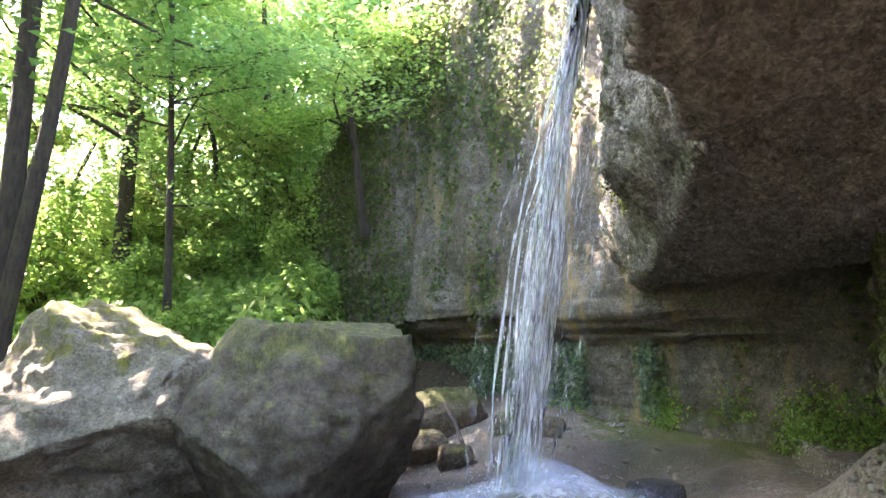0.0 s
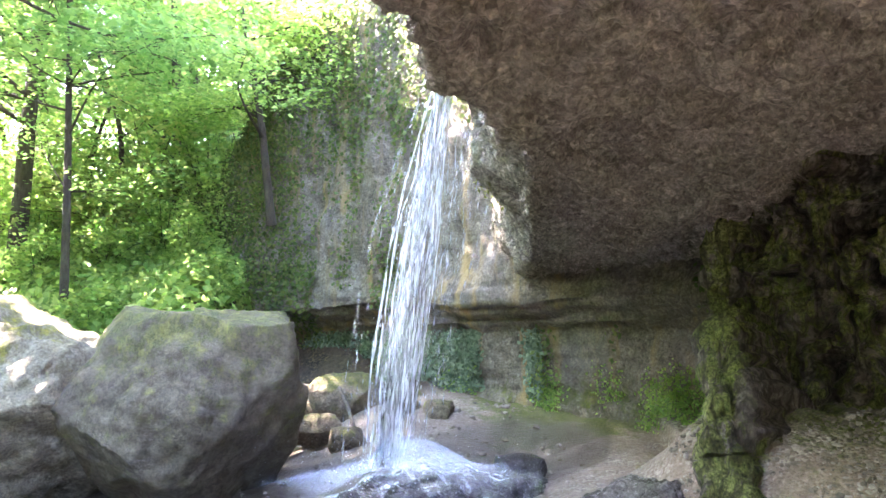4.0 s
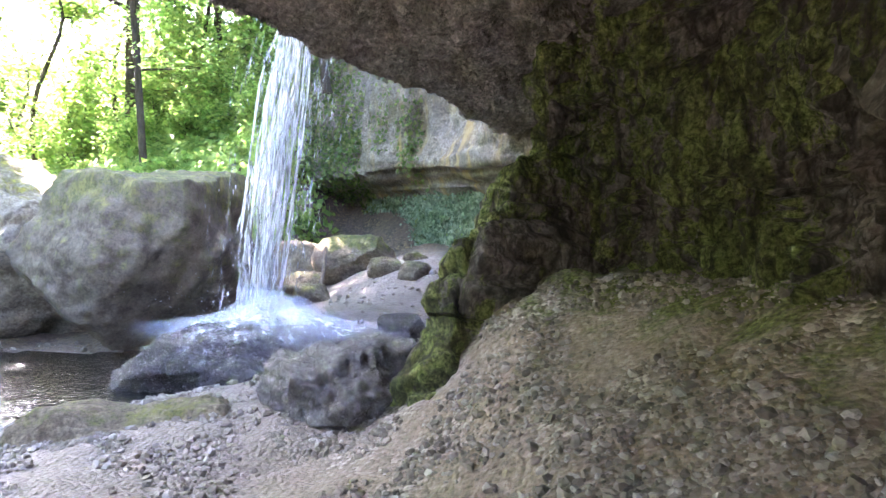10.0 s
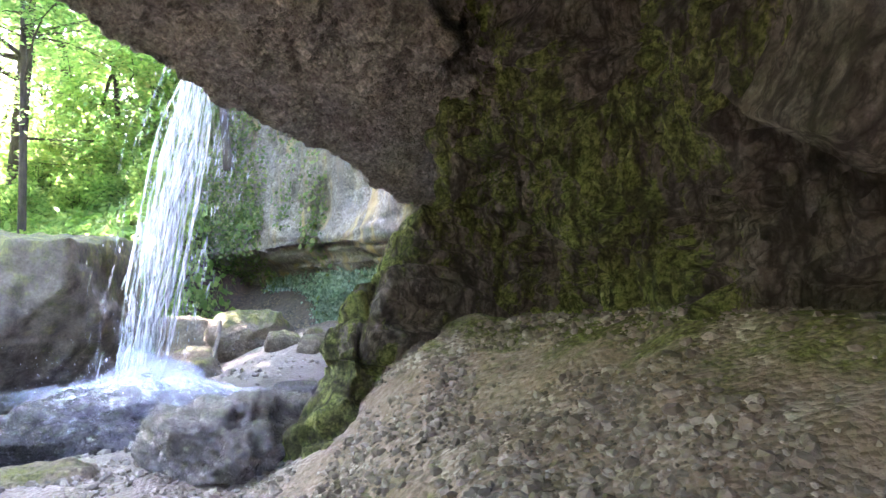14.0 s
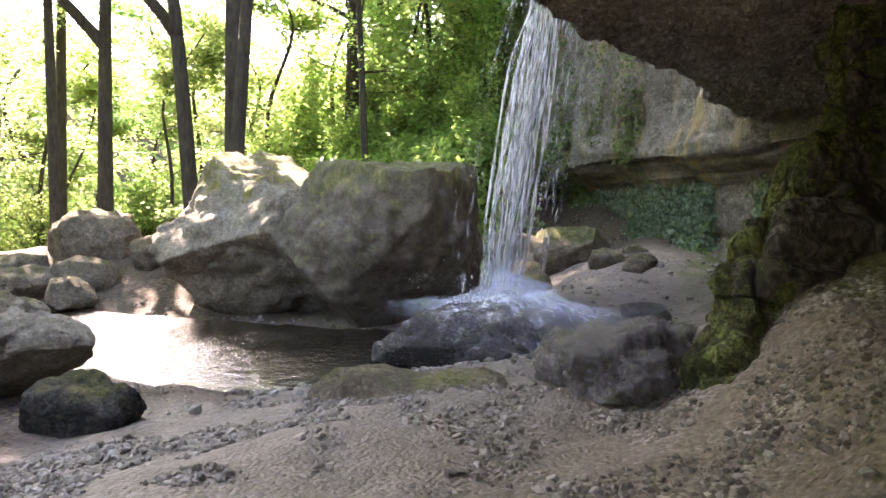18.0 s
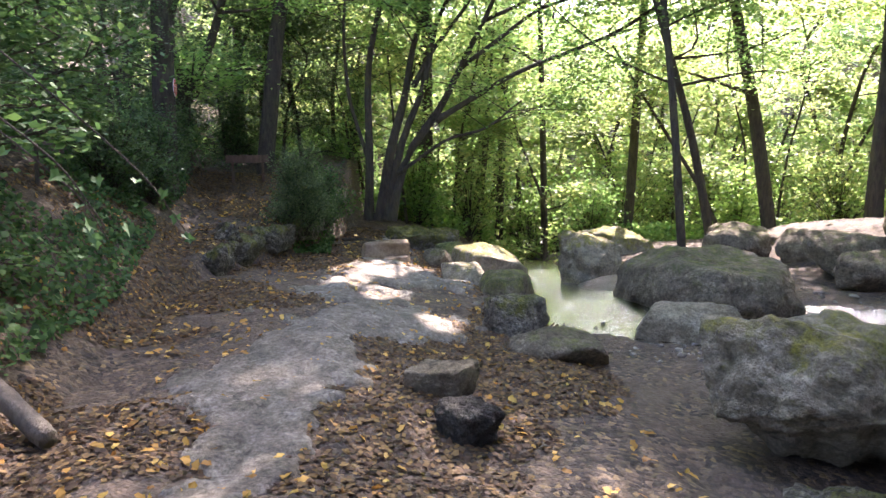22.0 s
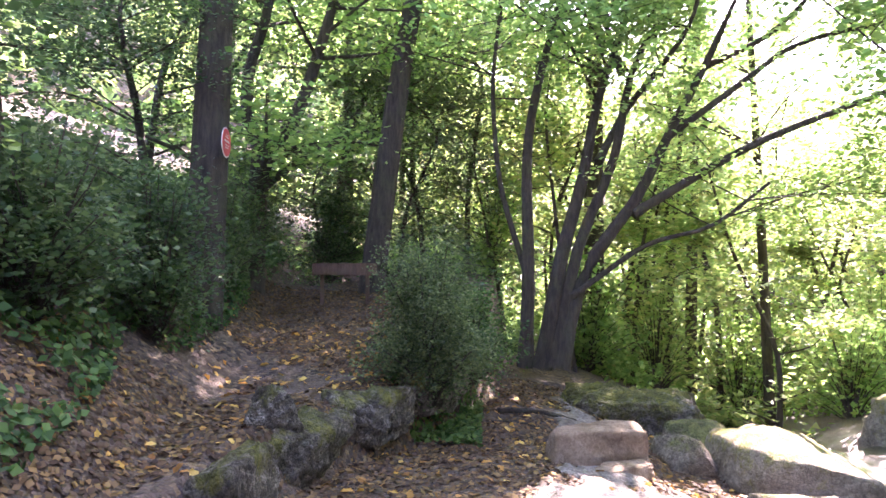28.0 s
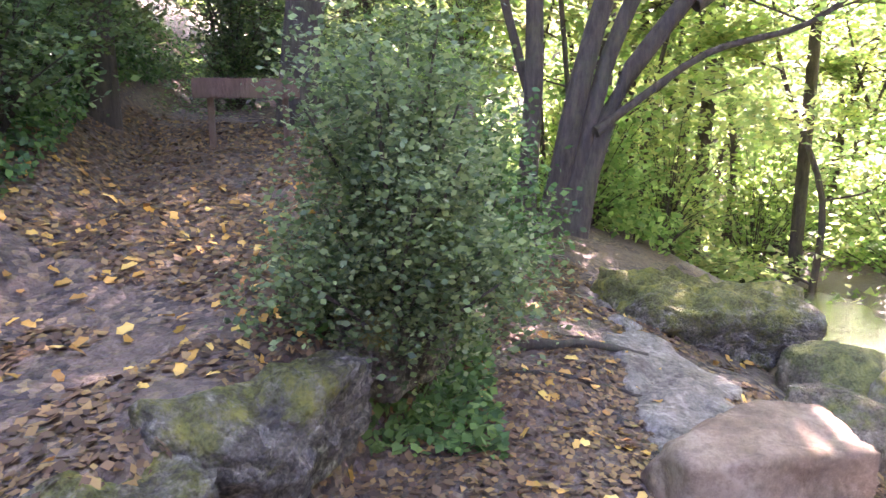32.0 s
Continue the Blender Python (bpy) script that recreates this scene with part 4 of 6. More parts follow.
# rocks along the path and stream
boulder(-10.5, 1.5, -0.42, (0.78, 0.66, 0.46), 15, 71, "sunlit pale yellow boulder beside the path", sub=5, material=M_PALE, moss=0.4)
boulder(-8.6, 0.78, -0.28, (0.42, 0.34, 0.30), 50, 72, "broken pale stone at the path edge", sub=4, material=M_PALE, moss=0.25, boxy=0.7)
boulder(-7.8, 1.25, -0.32, (0.55, 0.42, 0.33), 10, 73, "mossy grey stone beside the stream", sub=4, moss=0.5)
boulder(-5.5, 0.95, -0.14, (0.34, 0.3, 0.30), 30, 74, "angular mossy dark stone on the leaf litter", sub=5, boxy=0.7, moss=0.35, material=M_LEDGE)
boulder(-4.9, 1.25, -0.3, (0.55, 0.4, 0.2), 60, 75, "half-buried grey stone on the gravel", sub=4, moss=0.3)
boulder(-11.2, 3.55, -0.5, (0.72, 0.62, 0.66), 25, 76, "tall sunlit limestone boulder across the stream", sub=5, material=M_PALE, moss=0.35, rough=0.17, ncuts=12)
boulder(-13.6, 5.0, -0.75, (1.3, 0.9, 0.65), 15, 77, "weathered pale boulder across the stream", sub=5, material=M_PALE, moss=0.4, rough=0.1)
boulder(-12.3, 0.25, -0.16, (0.85, 0.6, 0.36), 60, 78, "low earthy mossy mound beside the path", sub=5, moss=0.6, boxy=0.15, rough=0.2, material=M_LEDGE)
boulder(-11.2, 0.95, -0.28, (0.42, 0.36, 0.26), 20, 79, "rounded mossy stone beside the path", sub=4, moss=0.6)
boulder(-10.7, 0.6, -0.25, (0.35, 0.28, 0.2), 10, 80, "low brown stone near the stream", sub=4, moss=0.35)
boulder(-8.5, 8.5, 0.45, (1.0, 0.9, 0.65), 30, 81, "sunlit tan boulder under the trees", sub=5, moss=0.25, rough=0.1)
for i, (x, y, z, s) in enumerate([(-7.0, 7.2, 0.0, 0.5), (-7.6, 6.6, -0.1, 0.42), (-8.6, 6.9, 0.0, 0.5), (-6.2, 6.4, -0.15, 0.35), (-9.8, 7.3, -0.1, 0.55), (-6.4, 8.3, 0.3, 0.5), (-10.6, 6.2, -0.2, 0.6), (-11.8, 7.0, -0.2, 0.55)]):
    boulder(x, y, z, (s * 1.25, s, s * 0.7), 53 * i, 90 + i, "grey stone of the far bank rubble", sub=4, moss=0.3, rough=0.12, group="far bank stones")

# ---- water ----
wx, wy = np.linspace(-42, 3, 300), np.linspace(0.5, 16, 110)
WX, WY = np.meshgrid(wx, wy, indexing="ij")
WZ = -0.37 - 0.03 * np.clip(-5.5 - WX, 0, 2) - 0.12 * np.clip(-7.7 - WX, 0, 4) - 0.12 * np.clip(-13 - WX, 0, 22)
wp = np.stack([WX, WY, WZ], -1).reshape(-1, 3)
wf = grid_faces(300, 110)
cen = wp[wf].mean(1)
keep = to_line(cen[:, 0], cen[:, 1], STREAM) < 1.5
thing("stream_water", mesh_of("stream_water", wp, wf[keep], M_WATER), "shallow clear stream water over pebbles", "water", kind="structure")


def wet_top(x, y):
    hit, place, *_ = wet_rock.ray_cast(wet_rock.matrix_world.inverted() @ Vector((x, y, 3)), Vector((0, 0, -1)))
    return (wet_rock.matrix_world @ place).z if hit else -0.35


def build_fall():
    rng = random.Random(5)
    root = thing("waterfall", None, "white waterfall dropping free from the rock lip", "waterfall")
    root.location = (0.8, 6.7, 0.2)
    inv = np.array([0.8, 6.7, 0.2])

    def drop(width, r0, top=6.7, shift=0.0):
        t = np.linspace(0, 1, 46)
        z = top - (top - 0.18) * t
        grow_w = np.interp(z, [0.2, 1.2, 2.6, 3.8, 5.0, 6.7], [1.0, 1.15, 1.1, 0.7, 0.35, 0.25])
        a, b = rng.gauss(0, width), rng.gauss(0, width * 0.7)
        w = np.array([rng.gauss(0, 0.020) for _ in range(16)])
        wob = np.interp(t * 15, range(16), w) * (0.3 + t)
        x = np.interp(z, [0.2, 1.66, 2.83, 4.07, 5.36, 6.7], [0.70, 0.90, 1.07, 1.28, 1.56, 1.95]) + shift * sstep(0.4, 3.6, z)
        y = np.interp(z, [0.2, 2.8, 6.7], [6.70, 6.82, 7.15])
        pts = np.stack([x + a * grow_w + wob, y + b * grow_w + wob * 0.7, z], -1)
        gap = np.array([max(0.03, rng.gauss(0.75, 0.55)) for _ in range(28)])
        rad = r0 * np.where(z > 4.3, 1.0 + 1.6 * sstep(4.3, 5.2, z), np.interp(t * 27, range(28), gap)) * (0.75 + 0.35 * t)
        return strand(pts - inv, rad, 5)
    tagged(part("main_stream", mesh_of("main_stream", *join([drop(0.10, 0.013) for i in range(38)]), M_FALL), root), kind="stuff")
    tagged(part("veil", mesh_of("veil", *join([drop(0.20, 0.009) for i in range(54)]), M_VEIL), root, "thin scattered side strands of water"), kind="stuff")
    tagged(part("side_spout", mesh_of("side_spout", *join([drop(0.15, 0.010, 3.75, 0.42) for i in range(34)]), M_VEIL), root, "thin second spout of water"), kind="stuff")
    # foam running down the wet rock
    fm = []
    for i in range(80):
        a = rng.uniform(0, 2 * math.pi)
        u = np.linspace(0, 1, 9)
        d = np.array([math.cos(a) * 1.3 - 0.25, math.sin(a) * 0.65 - 0.12])
        x = 0.8 + rng.gauss(0, 0.16) + d[0] * u * rng.uniform(0.5, 1.0) + np.cumsum([rng.gauss(0, 0.02) for _ in u])
        y = 6.65 + rng.gauss(0, 0.10) + d[1] * u * rng.uniform(0.5, 1.0) + np.cumsum([rng.gauss(0, 0.02) for _ in u])
        z = np.array([wet_top(q, w) for q, w in zip(x, y)]) + 0.006
        fm.append(strand(np.stack([x, y, z], -1) - inv, rng.uniform(0.008, 0.02) * (1.1 - u), 5))
    tagged(part("foam", mesh_of("foam", *join(fm), M_FALL), root, "white foam running over the wet rock"), kind="stuff")
    me = wet_rock.data
    co = np.array([wet_rock.matrix_world @ v.co for v in me.vertices])
    nn = np.array([wet_rock.matrix_world.to_3x3() @ v.normal for v in me.vertices])
    tri = np.array([tuple(q.vertices) for q in me.polygons])
    d2 = ((co[:, 0] - 0.7) / 0.95) ** 2 + ((co[:, 1] - 6.5) / 0.6) ** 2
    keep = (d2[tri].max(1) < 2.8) & (nn[tri][:, :, 2].min(1) > 0.15)
    used = np.unique(tri[keep])
    remap = np.zeros(len(co), int)
    remap[used] = np.arange(len(used))
    part("sheet", mesh_of("sheet", (co + nn * 0.012)[used] - inv, remap[tri[keep]], M_SHEET, True, {"cover": np.exp(-d2 * 0.9)[used]}), root, "thin white sheet of water spreading over the rock")
    # mist standing over the rock
    gx, gy = np.meshgrid(np.linspace(-1, 1, 34), np.linspace(-1, 1, 26), indexing="ij")
    for k, (rx, ry, hh, cov) in enumerate([(1.45, 0.85, 0.14, 0.26), (1.1, 0.65, 0.24, 0.24), (0.62, 0.42, 0.34, 0.26)]):
        rr = gx ** 2 + gy ** 2
        x, y = 0.80 + gx * rx, 6.55 + gy * ry
        top = np.maximum(0.0, np.vectorize(wet_top)(x, y))
        z = top * 0.6 + 0.06 + hh * np.exp(-rr * 2.2) + 0.05 * fbm(np.stack([x, y, 0 * x + k], -1).reshape(-1, 3), 2.5, 3).reshape(x.shape)
        m = part("mist", mesh_of("mist", np.stack([x, y, z], -1).reshape(-1, 3) - inv, grid_faces(34, 26), M_MIST, True, {"cover": (cov * np.clip(1 - rr, 0, 1) ** 1.3).ravel()}), root, "fine bluish mist over the wet rock")
        m.visible_shadow = False
    # drops
    v, f = ICO[1]
    pcs = []
    for i in range(600):
        t = rng.random() ** 0.6
        c = np.array([1.75 - 1.05 * math.sqrt(t) + rng.gauss(0, 0.05 + 0.13 * t), 7.0 - 0.3 * math.sqrt(t) + rng.gauss(0, 0.08 + 0.15 * t), 6.0 - 5.8 * t])
        r = rng.uniform(0.003, 0.007)
        pcs.append((v * np.array([r, r, r * rng.uniform(1.5, 5)]) + c - inv, f))
    for i in range(1300):
        a, e = rng.uniform(0, 2 * math.pi), abs(rng.gauss(0, 0.4))
        R = abs(rng.gauss(0, 0.42))
        c = np.array([0.75 + R * math.cos(a) * 1.3, 6.62 + R * math.sin(a) * 0.8, 0.18 + R * e * 0.7 - 0.12 * R])
        r = rng.uniform(0.002, 0.0055)
        pcs.append((v * r + c - inv, f))
    tagged(part("spray", mesh_of("spray", *join(pcs), M_FALL), root, "scattered falling drops"), kind="stuff")


build_fall()


# ---- leaves and trees ----
def leaf_quads(c, size, rng, up=0.7, droop=0.0, corners=4):
    """One four-cornered leaf at each place of c; returns corners and faces."""
    n = len(c)
    az = rng.uniform(0, 2 * np.pi, n)
    d = np.stack([np.cos(az), np.sin(az), rng.normal(-droop, 0.35, n)], -1)
    d /= np.linalg.norm(d, axis=1, keepdims=True)
    nn = rng.normal(0, 1, (n, 3)) * (1 - up)
    nn[:, 2] += up
    s = np.cross(d, nn)
    s /= np.linalg.norm(s, axis=1, keepdims=True) + 1e-9
    L = (size * rng.uniform(0.6, 1.35, n))[:, None]
    W = L * 0.34
    if corners == 3:
        return np.stack([c - d * L * 0.5, c + d * L * 0.3 + s * W * 1.3, c + d * L * 0.4 - s * W * 1.2], 1).reshape(-1, 3), np.arange(3 * n).reshape(n, 3)
    v = np.stack([c - d * L * 0.5, c + s * W + d * L * 0.05, c + d * L * 0.5, c - s * W + d * L * 0.05], 1).reshape(-1, 3)
    return v, np.arange(4 * n).reshape(n, 4)


def surface_leaves(c, nrm, size, rng, lift=0.06, jitter=0.55, lobed=False):
    """Leaves lying along a surface with normals nrm."""
    n = len(c)
    nn = nrm + rng.normal(0, jitter, (n, 3))
    nn /= np.linalg.norm(nn, axis=1, keepdims=True) + 1e-9
    d = np.cross(nn, rng.normal(0, 1, (n, 3)))
    d /= np.linalg.norm(d, axis=1, keepdims=True) + 1e-9
    s = np.cross(d, nn)
    L = (size * rng.uniform(0.6, 1.4, n))[:, None]
    c = c + nrm * (lift * rng.uniform(0.1, 1, n))[:, None]
    if lobed:
        edge = [(-0.5, 0.0), (-0.28, 0.27), (0.02, 0.24), (0.26, 0.33), (0.5, 0.02), (0.24, -0.31), (0.0, -0.22), (-0.3, -0.26)]
        v = np.stack([c + d * L * a + s * L * b + nn * L * abs(b) * 0.45 for a, b in edge], 1).reshape(-1, 3)
        return v, np.arange(8 * n).reshape(n, 8)
    v = np.stack([c - d * L * 0.5, c + s * L * 0.36, c + d * L * 0.5, c - s * L * 0.36], 1).reshape(-1, 3)
    return v, np.arange(4 * n).reshape(n, 4)


def clusters(points, per, spread_xy, spread_z, rng):
    c = np.repeat(np.asarray(points, float), per, 0)
    return c + rng.normal(0, 1, c.shape) * np.array([spread_xy, spread_xy, spread_z])


def bend(pts, n=12):
    """A smooth line through a few places."""
    pts = np.array(pts, float)
    t = np.linspace(0, len(pts) - 1, n)
    out = np.stack([np.interp(t, range(len(pts)), pts[:, i]) for i in range(3)], -1)
    for _ in range(2):
        out[1:-1] = (out[:-2] + 2 * out[1:-1] + out[2:]) / 4
    return out


def grow(stems, rng, limbs=7, twigs=4, limb_len=2.2, start_h=0.4):
    """Tubes and twig ends for stems: (points, base radius, tip radius)."""
    tubes, ends = [], []
    for pts, r0, r1 in stems:
        line = bend(pts, 16)
        rad = np.linspace(r0, r1, 16)
        rad[0] *= 1.25
        tubes.append(strand(line, rad, 9))
        for i in range(limbs):
            f = rng.uniform(start_h, 0.98)
            k = min(14, int(f * 15))
            b0 = line[k]
            az = rng.uniform(0, 2 * np.pi)
            L = limb_len * rng.uniform(0.6, 1.2) * (1.15 - 0.5 * f)
            dr = np.array([math.cos(az), math.sin(az), rng.uniform(0.1, 0.7)])
            mid = b0 + dr * L * 0.5 + rng.normal(0, 0.08 * L, 3)
            tip = b0 + dr * L * np.array([1, 1, 0.8]) + rng.normal(0, 0.1 * L, 3)
            lb = bend([b0, mid, tip], 7)
            tubes.append(strand(lb, np.linspace(max(0.012, rad[k] * 0.42), 0.006, 7), 4))
            ends += [lb[4], lb[6]]
            for j in range(twigs):
                q = lb[rng.integers(2, 7)]
                e = q + np.array([rng.normal(0, 0.45), rng.normal(0, 0.45), rng.normal(0.05, 0.22)]) * L * 0.5
                tubes.append(strand(bend([q, (q + e) / 2 + rng.normal(0, 0.05, 3), e], 4), np.linspace(0.009, 0.004, 4), 3))
                ends += [e, (q + e) / 2]
    return tubes, np.array(ends)


def tree(base, stems, label, seed, per=40, size=0.10, material=None, limbs=7, limb_len=2.2, start_h=0.4, spread_xy=0.35, spread_z=0.14, twigs=4, gaps=True, name="tree"):
    rng = np.random.default_rng(seed)
    tubes, ends = grow(stems, rng, limbs, twigs, limb_len, start_h)
    root = thing(name, None, label, "tree")
    root.location = base
    if gaps:
        tubes = [q for i, q in enumerate(tubes) if len(q[0]) > 60 or open_to_sun(q[0] + np.array(base)).all()]
    part("trunk", mesh_of("trunk", *join(tubes), M_BARK), root)
    c = clusters(ends, max(8, int(per * (0.62 if gaps and base[0] > -11.5 else 1.1))), spread_xy, spread_z, rng)
    if gaps:
        c = c[open_to_sun(c + np.array(base))]
    part("crown", mesh_of("crown", *leaf_quads(c, size, rng, corners=3 if size > 0.14 else 4), material or M_LEAF, False), root)
    return root


# sun flecks: gaps in the canopy, named by the place each lights and its half width
FLECKS = [(-4.4, 7.6, 1.5, 0.75), (-5.1, 7.1, 0.5, 0.6), (-4.6, 6.5, 0.0, 0.4), (-3.6, 8.4, 2.0, 0.35), (-0.6, 11.3, 0.8, 0.3), (-8.3, -0.6, 0.0, 0.5), (-7.2, -0.9, 0.0, 0.22), (-6.6, -0.4, 0.0, 0.25), (-10.4, 1.4, 0.0, 0.62), (-8.8, 0.9, 0.0, 0.3),
          (-11.4, 3.7, 0.0, 0.4), (-8.5, 8.4, 0.8, 0.6), (-13.6, 5.0, -0.2, 0.45), (-9.2, 0.1, -0.2, 0.45), (-5.6, 0.2, 0, 0.2)]


def open_to_sun(c):
    ok = np.ones(len(c), bool)
    s = np.array(sun_dir)
    for x, y, z, r in FLECKS:
        w = c - np.array([x, y, z])
        t = w @ s
        d = np.linalg.norm(w - t[:, None] * s, axis=1)
        edge = r * (0.95 + 0.35 * vnoise(c * 1.3)) + 0.1
        ok &= ~((d < edge) & (t > 0.8))
    return ok


rnd0 = random.Random(31)
# the many-stemmed tree downstream
base = (-14.3, -0.5, 0.2)
stems = []
for path, r in [([(-20, -8), (-15, 145), (-20, 325), (10, 455), (45, 575), (60, 760)], 0.11), ([(5, -10), (30, 155), (70, 275), (80, 375), (140, 525), (160, 760)], 0.13),
                ([(20, -8), (55, 175), (115, 295), (130, 425), (190, 525), (270, 640)], 0.10), ([(30, -10), (60, 145), (140, 225), (190, 335), (240, 425), (310, 575), (380, 720)], 0.115),
                ([(135, 215), (210, 260), (330, 330), (460, 375), (580, 425), (700, 515)], 0.075), ([(195, 335), (280, 395), (380, 475), (530, 505), (700, 515)], 0.055),
                ([(45, 95), (160, 175), (250, 195), (330, 260)], 0.045), ([(85, 290), (130, 375), (190, 445), (240, 520), (250, 640)], 0.06), ([(-10, 100), (-60, 260), (-70, 420), (-40, 640)], 0.05),
                ([(120, 420), (100, 520), (120, 640), (90, 760)], 0.05), ([(250, 440), (330, 470), (420, 560), (520, 690)], 0.05)]:
    stems.append(([(0.22 * math.sin(i * 2.1 + u * 0.02), u * 0.0101, v * 0.0101) for i, (u, v) in enumerate(path)], r, 0.022))
tree(base, stems, "many-stemmed dark-barked tree leaning over the stream", 11, per=34, size=0.095, limbs=12, limb_len=3.4, start_h=0.62, twigs=6, spread_xy=0.42, spread_z=0.10)


def single(x, y, lean_x, lean_y, h, r, label, seed, z=None, curve=0.0, fork=None, **kw):
    z0 = ground_z(x, y) if z is None else z
    pts = [(0, 0, -0.75), (lean_x * 0.3 + curve, lean_y * 0.3 + curve, h * 0.33), (lean_x * 0.65, lean_y * 0.65, h * 0.66), (lean_x, lean_y, h)]
    stems = [(pts, r, r * 0.35)]
    if fork:
        f = np.array(pts[1]) * fork[2] / pts[1][2]
        stems.append(([tuple(f), tuple(f + np.array([fork[0] * 0.5, fork[1] * 0.5, (h - fork[2]) * 0.35])), tuple(np.array([fork[0], fork[1], h * 0.95]))], r * 0.7, r * 0.3))
    return tree((x, y, z0), stems, label, seed, **kw)


single(-10.82, -4.15, -0.1, 0.30, 9.0, 0.22, "thick mossy trunk carrying a round red sign", 21, start_h=0.5, limbs=10, per=36, size=0.11, limb_len=3.0)
fork_z = 3.3 - ground_z(-13.3, -4.4)
tree((-13.3, -4.4, ground_z(-13.3, -4.4)), [([(0, -0.08, -0.6), (0.03, -0.06, fork_z * 0.5), (0, 0.0, fork_z)], 0.16, 0.13), ([(0, 0, fork_z - 0.1), (0, -0.25, fork_z + 0.35), (0, -0.22, fork_z + 1.1), (0, 0.1, fork_z + 1.9), (0.1, 0.25, fork_z + 4.5)], 0.11, 0.05),
     ([(0, 0, fork_z - 0.1), (0, 0.35, fork_z + 0.1), (0, 0.62, fork_z + 0.7), (0, 0.98, fork_z + 1.9), (-0.1, 1.5, fork_z + 4.2)], 0.12, 0.05)],
     "dark tree forking above the path bank", 22, per=34, size=0.10, limbs=9, limb_len=2.6, start_h=0.6)
single(-13.9, -3.05, 0.0, 1.6, 9.5, 0.2, "straight dark leaning tree beside the plank", 23, start_h=0.5, limbs=9)
single(-22.0, 2.0, 0, 1.3, 8, 0.12, "slender pair of stems behind the stream", 24, fork=(0.2, 2.0, 0.8), material=M_LEAF_Y)
single(-19.5, 2.6, 0, 0.6, 8, 0.09, "slender young tree downstream", 25, material=M_LEAF_Y)
single(-14.0, 9.2, -0.8, -2.2, 11, 0.19, "slanting tree on the far bank", 26, z=-1.35, material=M_LEAF_Y, per=62, size=0.12, limbs=18, limb_len=4.6, start_h=0.4, twigs=5, spread_xy=0.45)
single(-14.5, 8.6, -0.5, -3.4, 5.5, 0.07, "thin slanting stem on the far bank", 27, z=-1.3, material=M_LEAF_Y, limbs=8)
single(-10.6, 10.2, 0.0, 0.3, 11, 0.19, "straight tree behind the far boulders", 28, fork=(-0.8, -5.0, 4.5), material=M_LEAF_Y, per=44, size=0.16, limbs=14, limb_len=4.2, start_h=0.45, twigs=5, spread_xy=0.45)
single(-11.6, 9.7, 0.1, -0.2, 11, 0.14, "straight ivy-tinged tree behind the far boulders", 29, material=M_LEAF_Y)
single(-8.1, 10.6, -0.5, -0.7, 11, 0.19, "tall tree leaning behind the sunlit boulder", 30, fork=(-0.5, -5.2, 4.5), material=M_LEAF, per=56, size=0.18, limbs=15, limb_len=5.0, start_h=0.66, twigs=6, spread_xy=0.5, spread_z=0.2)
single(-6.8, 10.4, 0.1, 0.1, 13, 0.22, "stout forked tree behind the sunlit boulder", 31, fork=(1.8, -0.9, 1.0), material=M_LEAF, per=100, size=0.16, limbs=18, limb_len=5.0, start_h=0.66, twigs=6, spread_xy=0.5, spread_z=0.2)
single(-7.4, 15.4, 0.1, 0.2, 9, 0.22, "ivy-clad tree on the hillside", 32, material=M_LEAF, per=46, size=0.16, limbs=16, limb_len=4.6, start_h=0.35, twigs=6, spread_xy=0.5)
single(-1.7, 14.4, -0.9, -0.4, 5, 0.10, "ivy-hung leaning stem at the cliff top", 33, z=4.6, material=M_HERB, limbs=18, limb_len=2.6, per=70, size=0.11, start_h=0.3, twigs=6)
single(-12.6, 7.0, -0.6, -2.4, 8.5, 0.11, "slender tree arching over the stream", 35, z=-0.9, material=M_LEAF, per=44, size=0.10, limbs=20, limb_len=4.2, start_h=0.35, twigs=6, spread_xy=0.42, spread_z=0.10)
single(-11.0, 5.4, -1.2, -0.8, 9.5, 0.09, "young beech leaning over the stream boulders", 37, material=M_LEAF, per=55, size=0.10, limbs=20, limb_len=3.6, start_h=0.5, twigs=6, spread_xy=0.4, spread_z=0.10)
# This beech is added to keep sun off the ground behind the fall.
single(-5.2, 12.9, -0.2, -0.3, 7.5, 0.09, "young beech added on the hillside to shade the ground behind the fall", 38, material=M_LEAF, per=44, size=0.11, limbs=18, limb_len=3.0, start_h=0.35, twigs=6, spread_xy=0.4, spread_z=0.14)
single(-18.8, 4.6, 0.6, -0.6, 11.5, 0.12, "slender tree with wide leafy sprays over the stream", 36, material=M_LEAF, per=32, size=0.12, limbs=18, limb_len=4.8, start_h=0.45, twigs=6, spread_xy=0.45, spread_z=0.10)
single(-4.5, 17.5, -0.5, 0.0, 8, 0.15, "tree on the hillside above the cliff", 34, material=M_LEAF)


for i, (x, y, h) in enumerate([(-3.4, -3.6, 2.8), (-4.6, -3.9, 2.4), (-6.4, -4.2, 2.6), (-2.2, -3.9, 2.6)]):
    single(x, y, 0.25, 0.35, h, 0.025, "leafy sapling hanging over the bank", 760 + i, material=M_IVY, per=34, size=0.075, limbs=14, limb_len=1.1, start_h=0.15, twigs=5, spread_xy=0.14, spread_z=0.1, name="sapling")


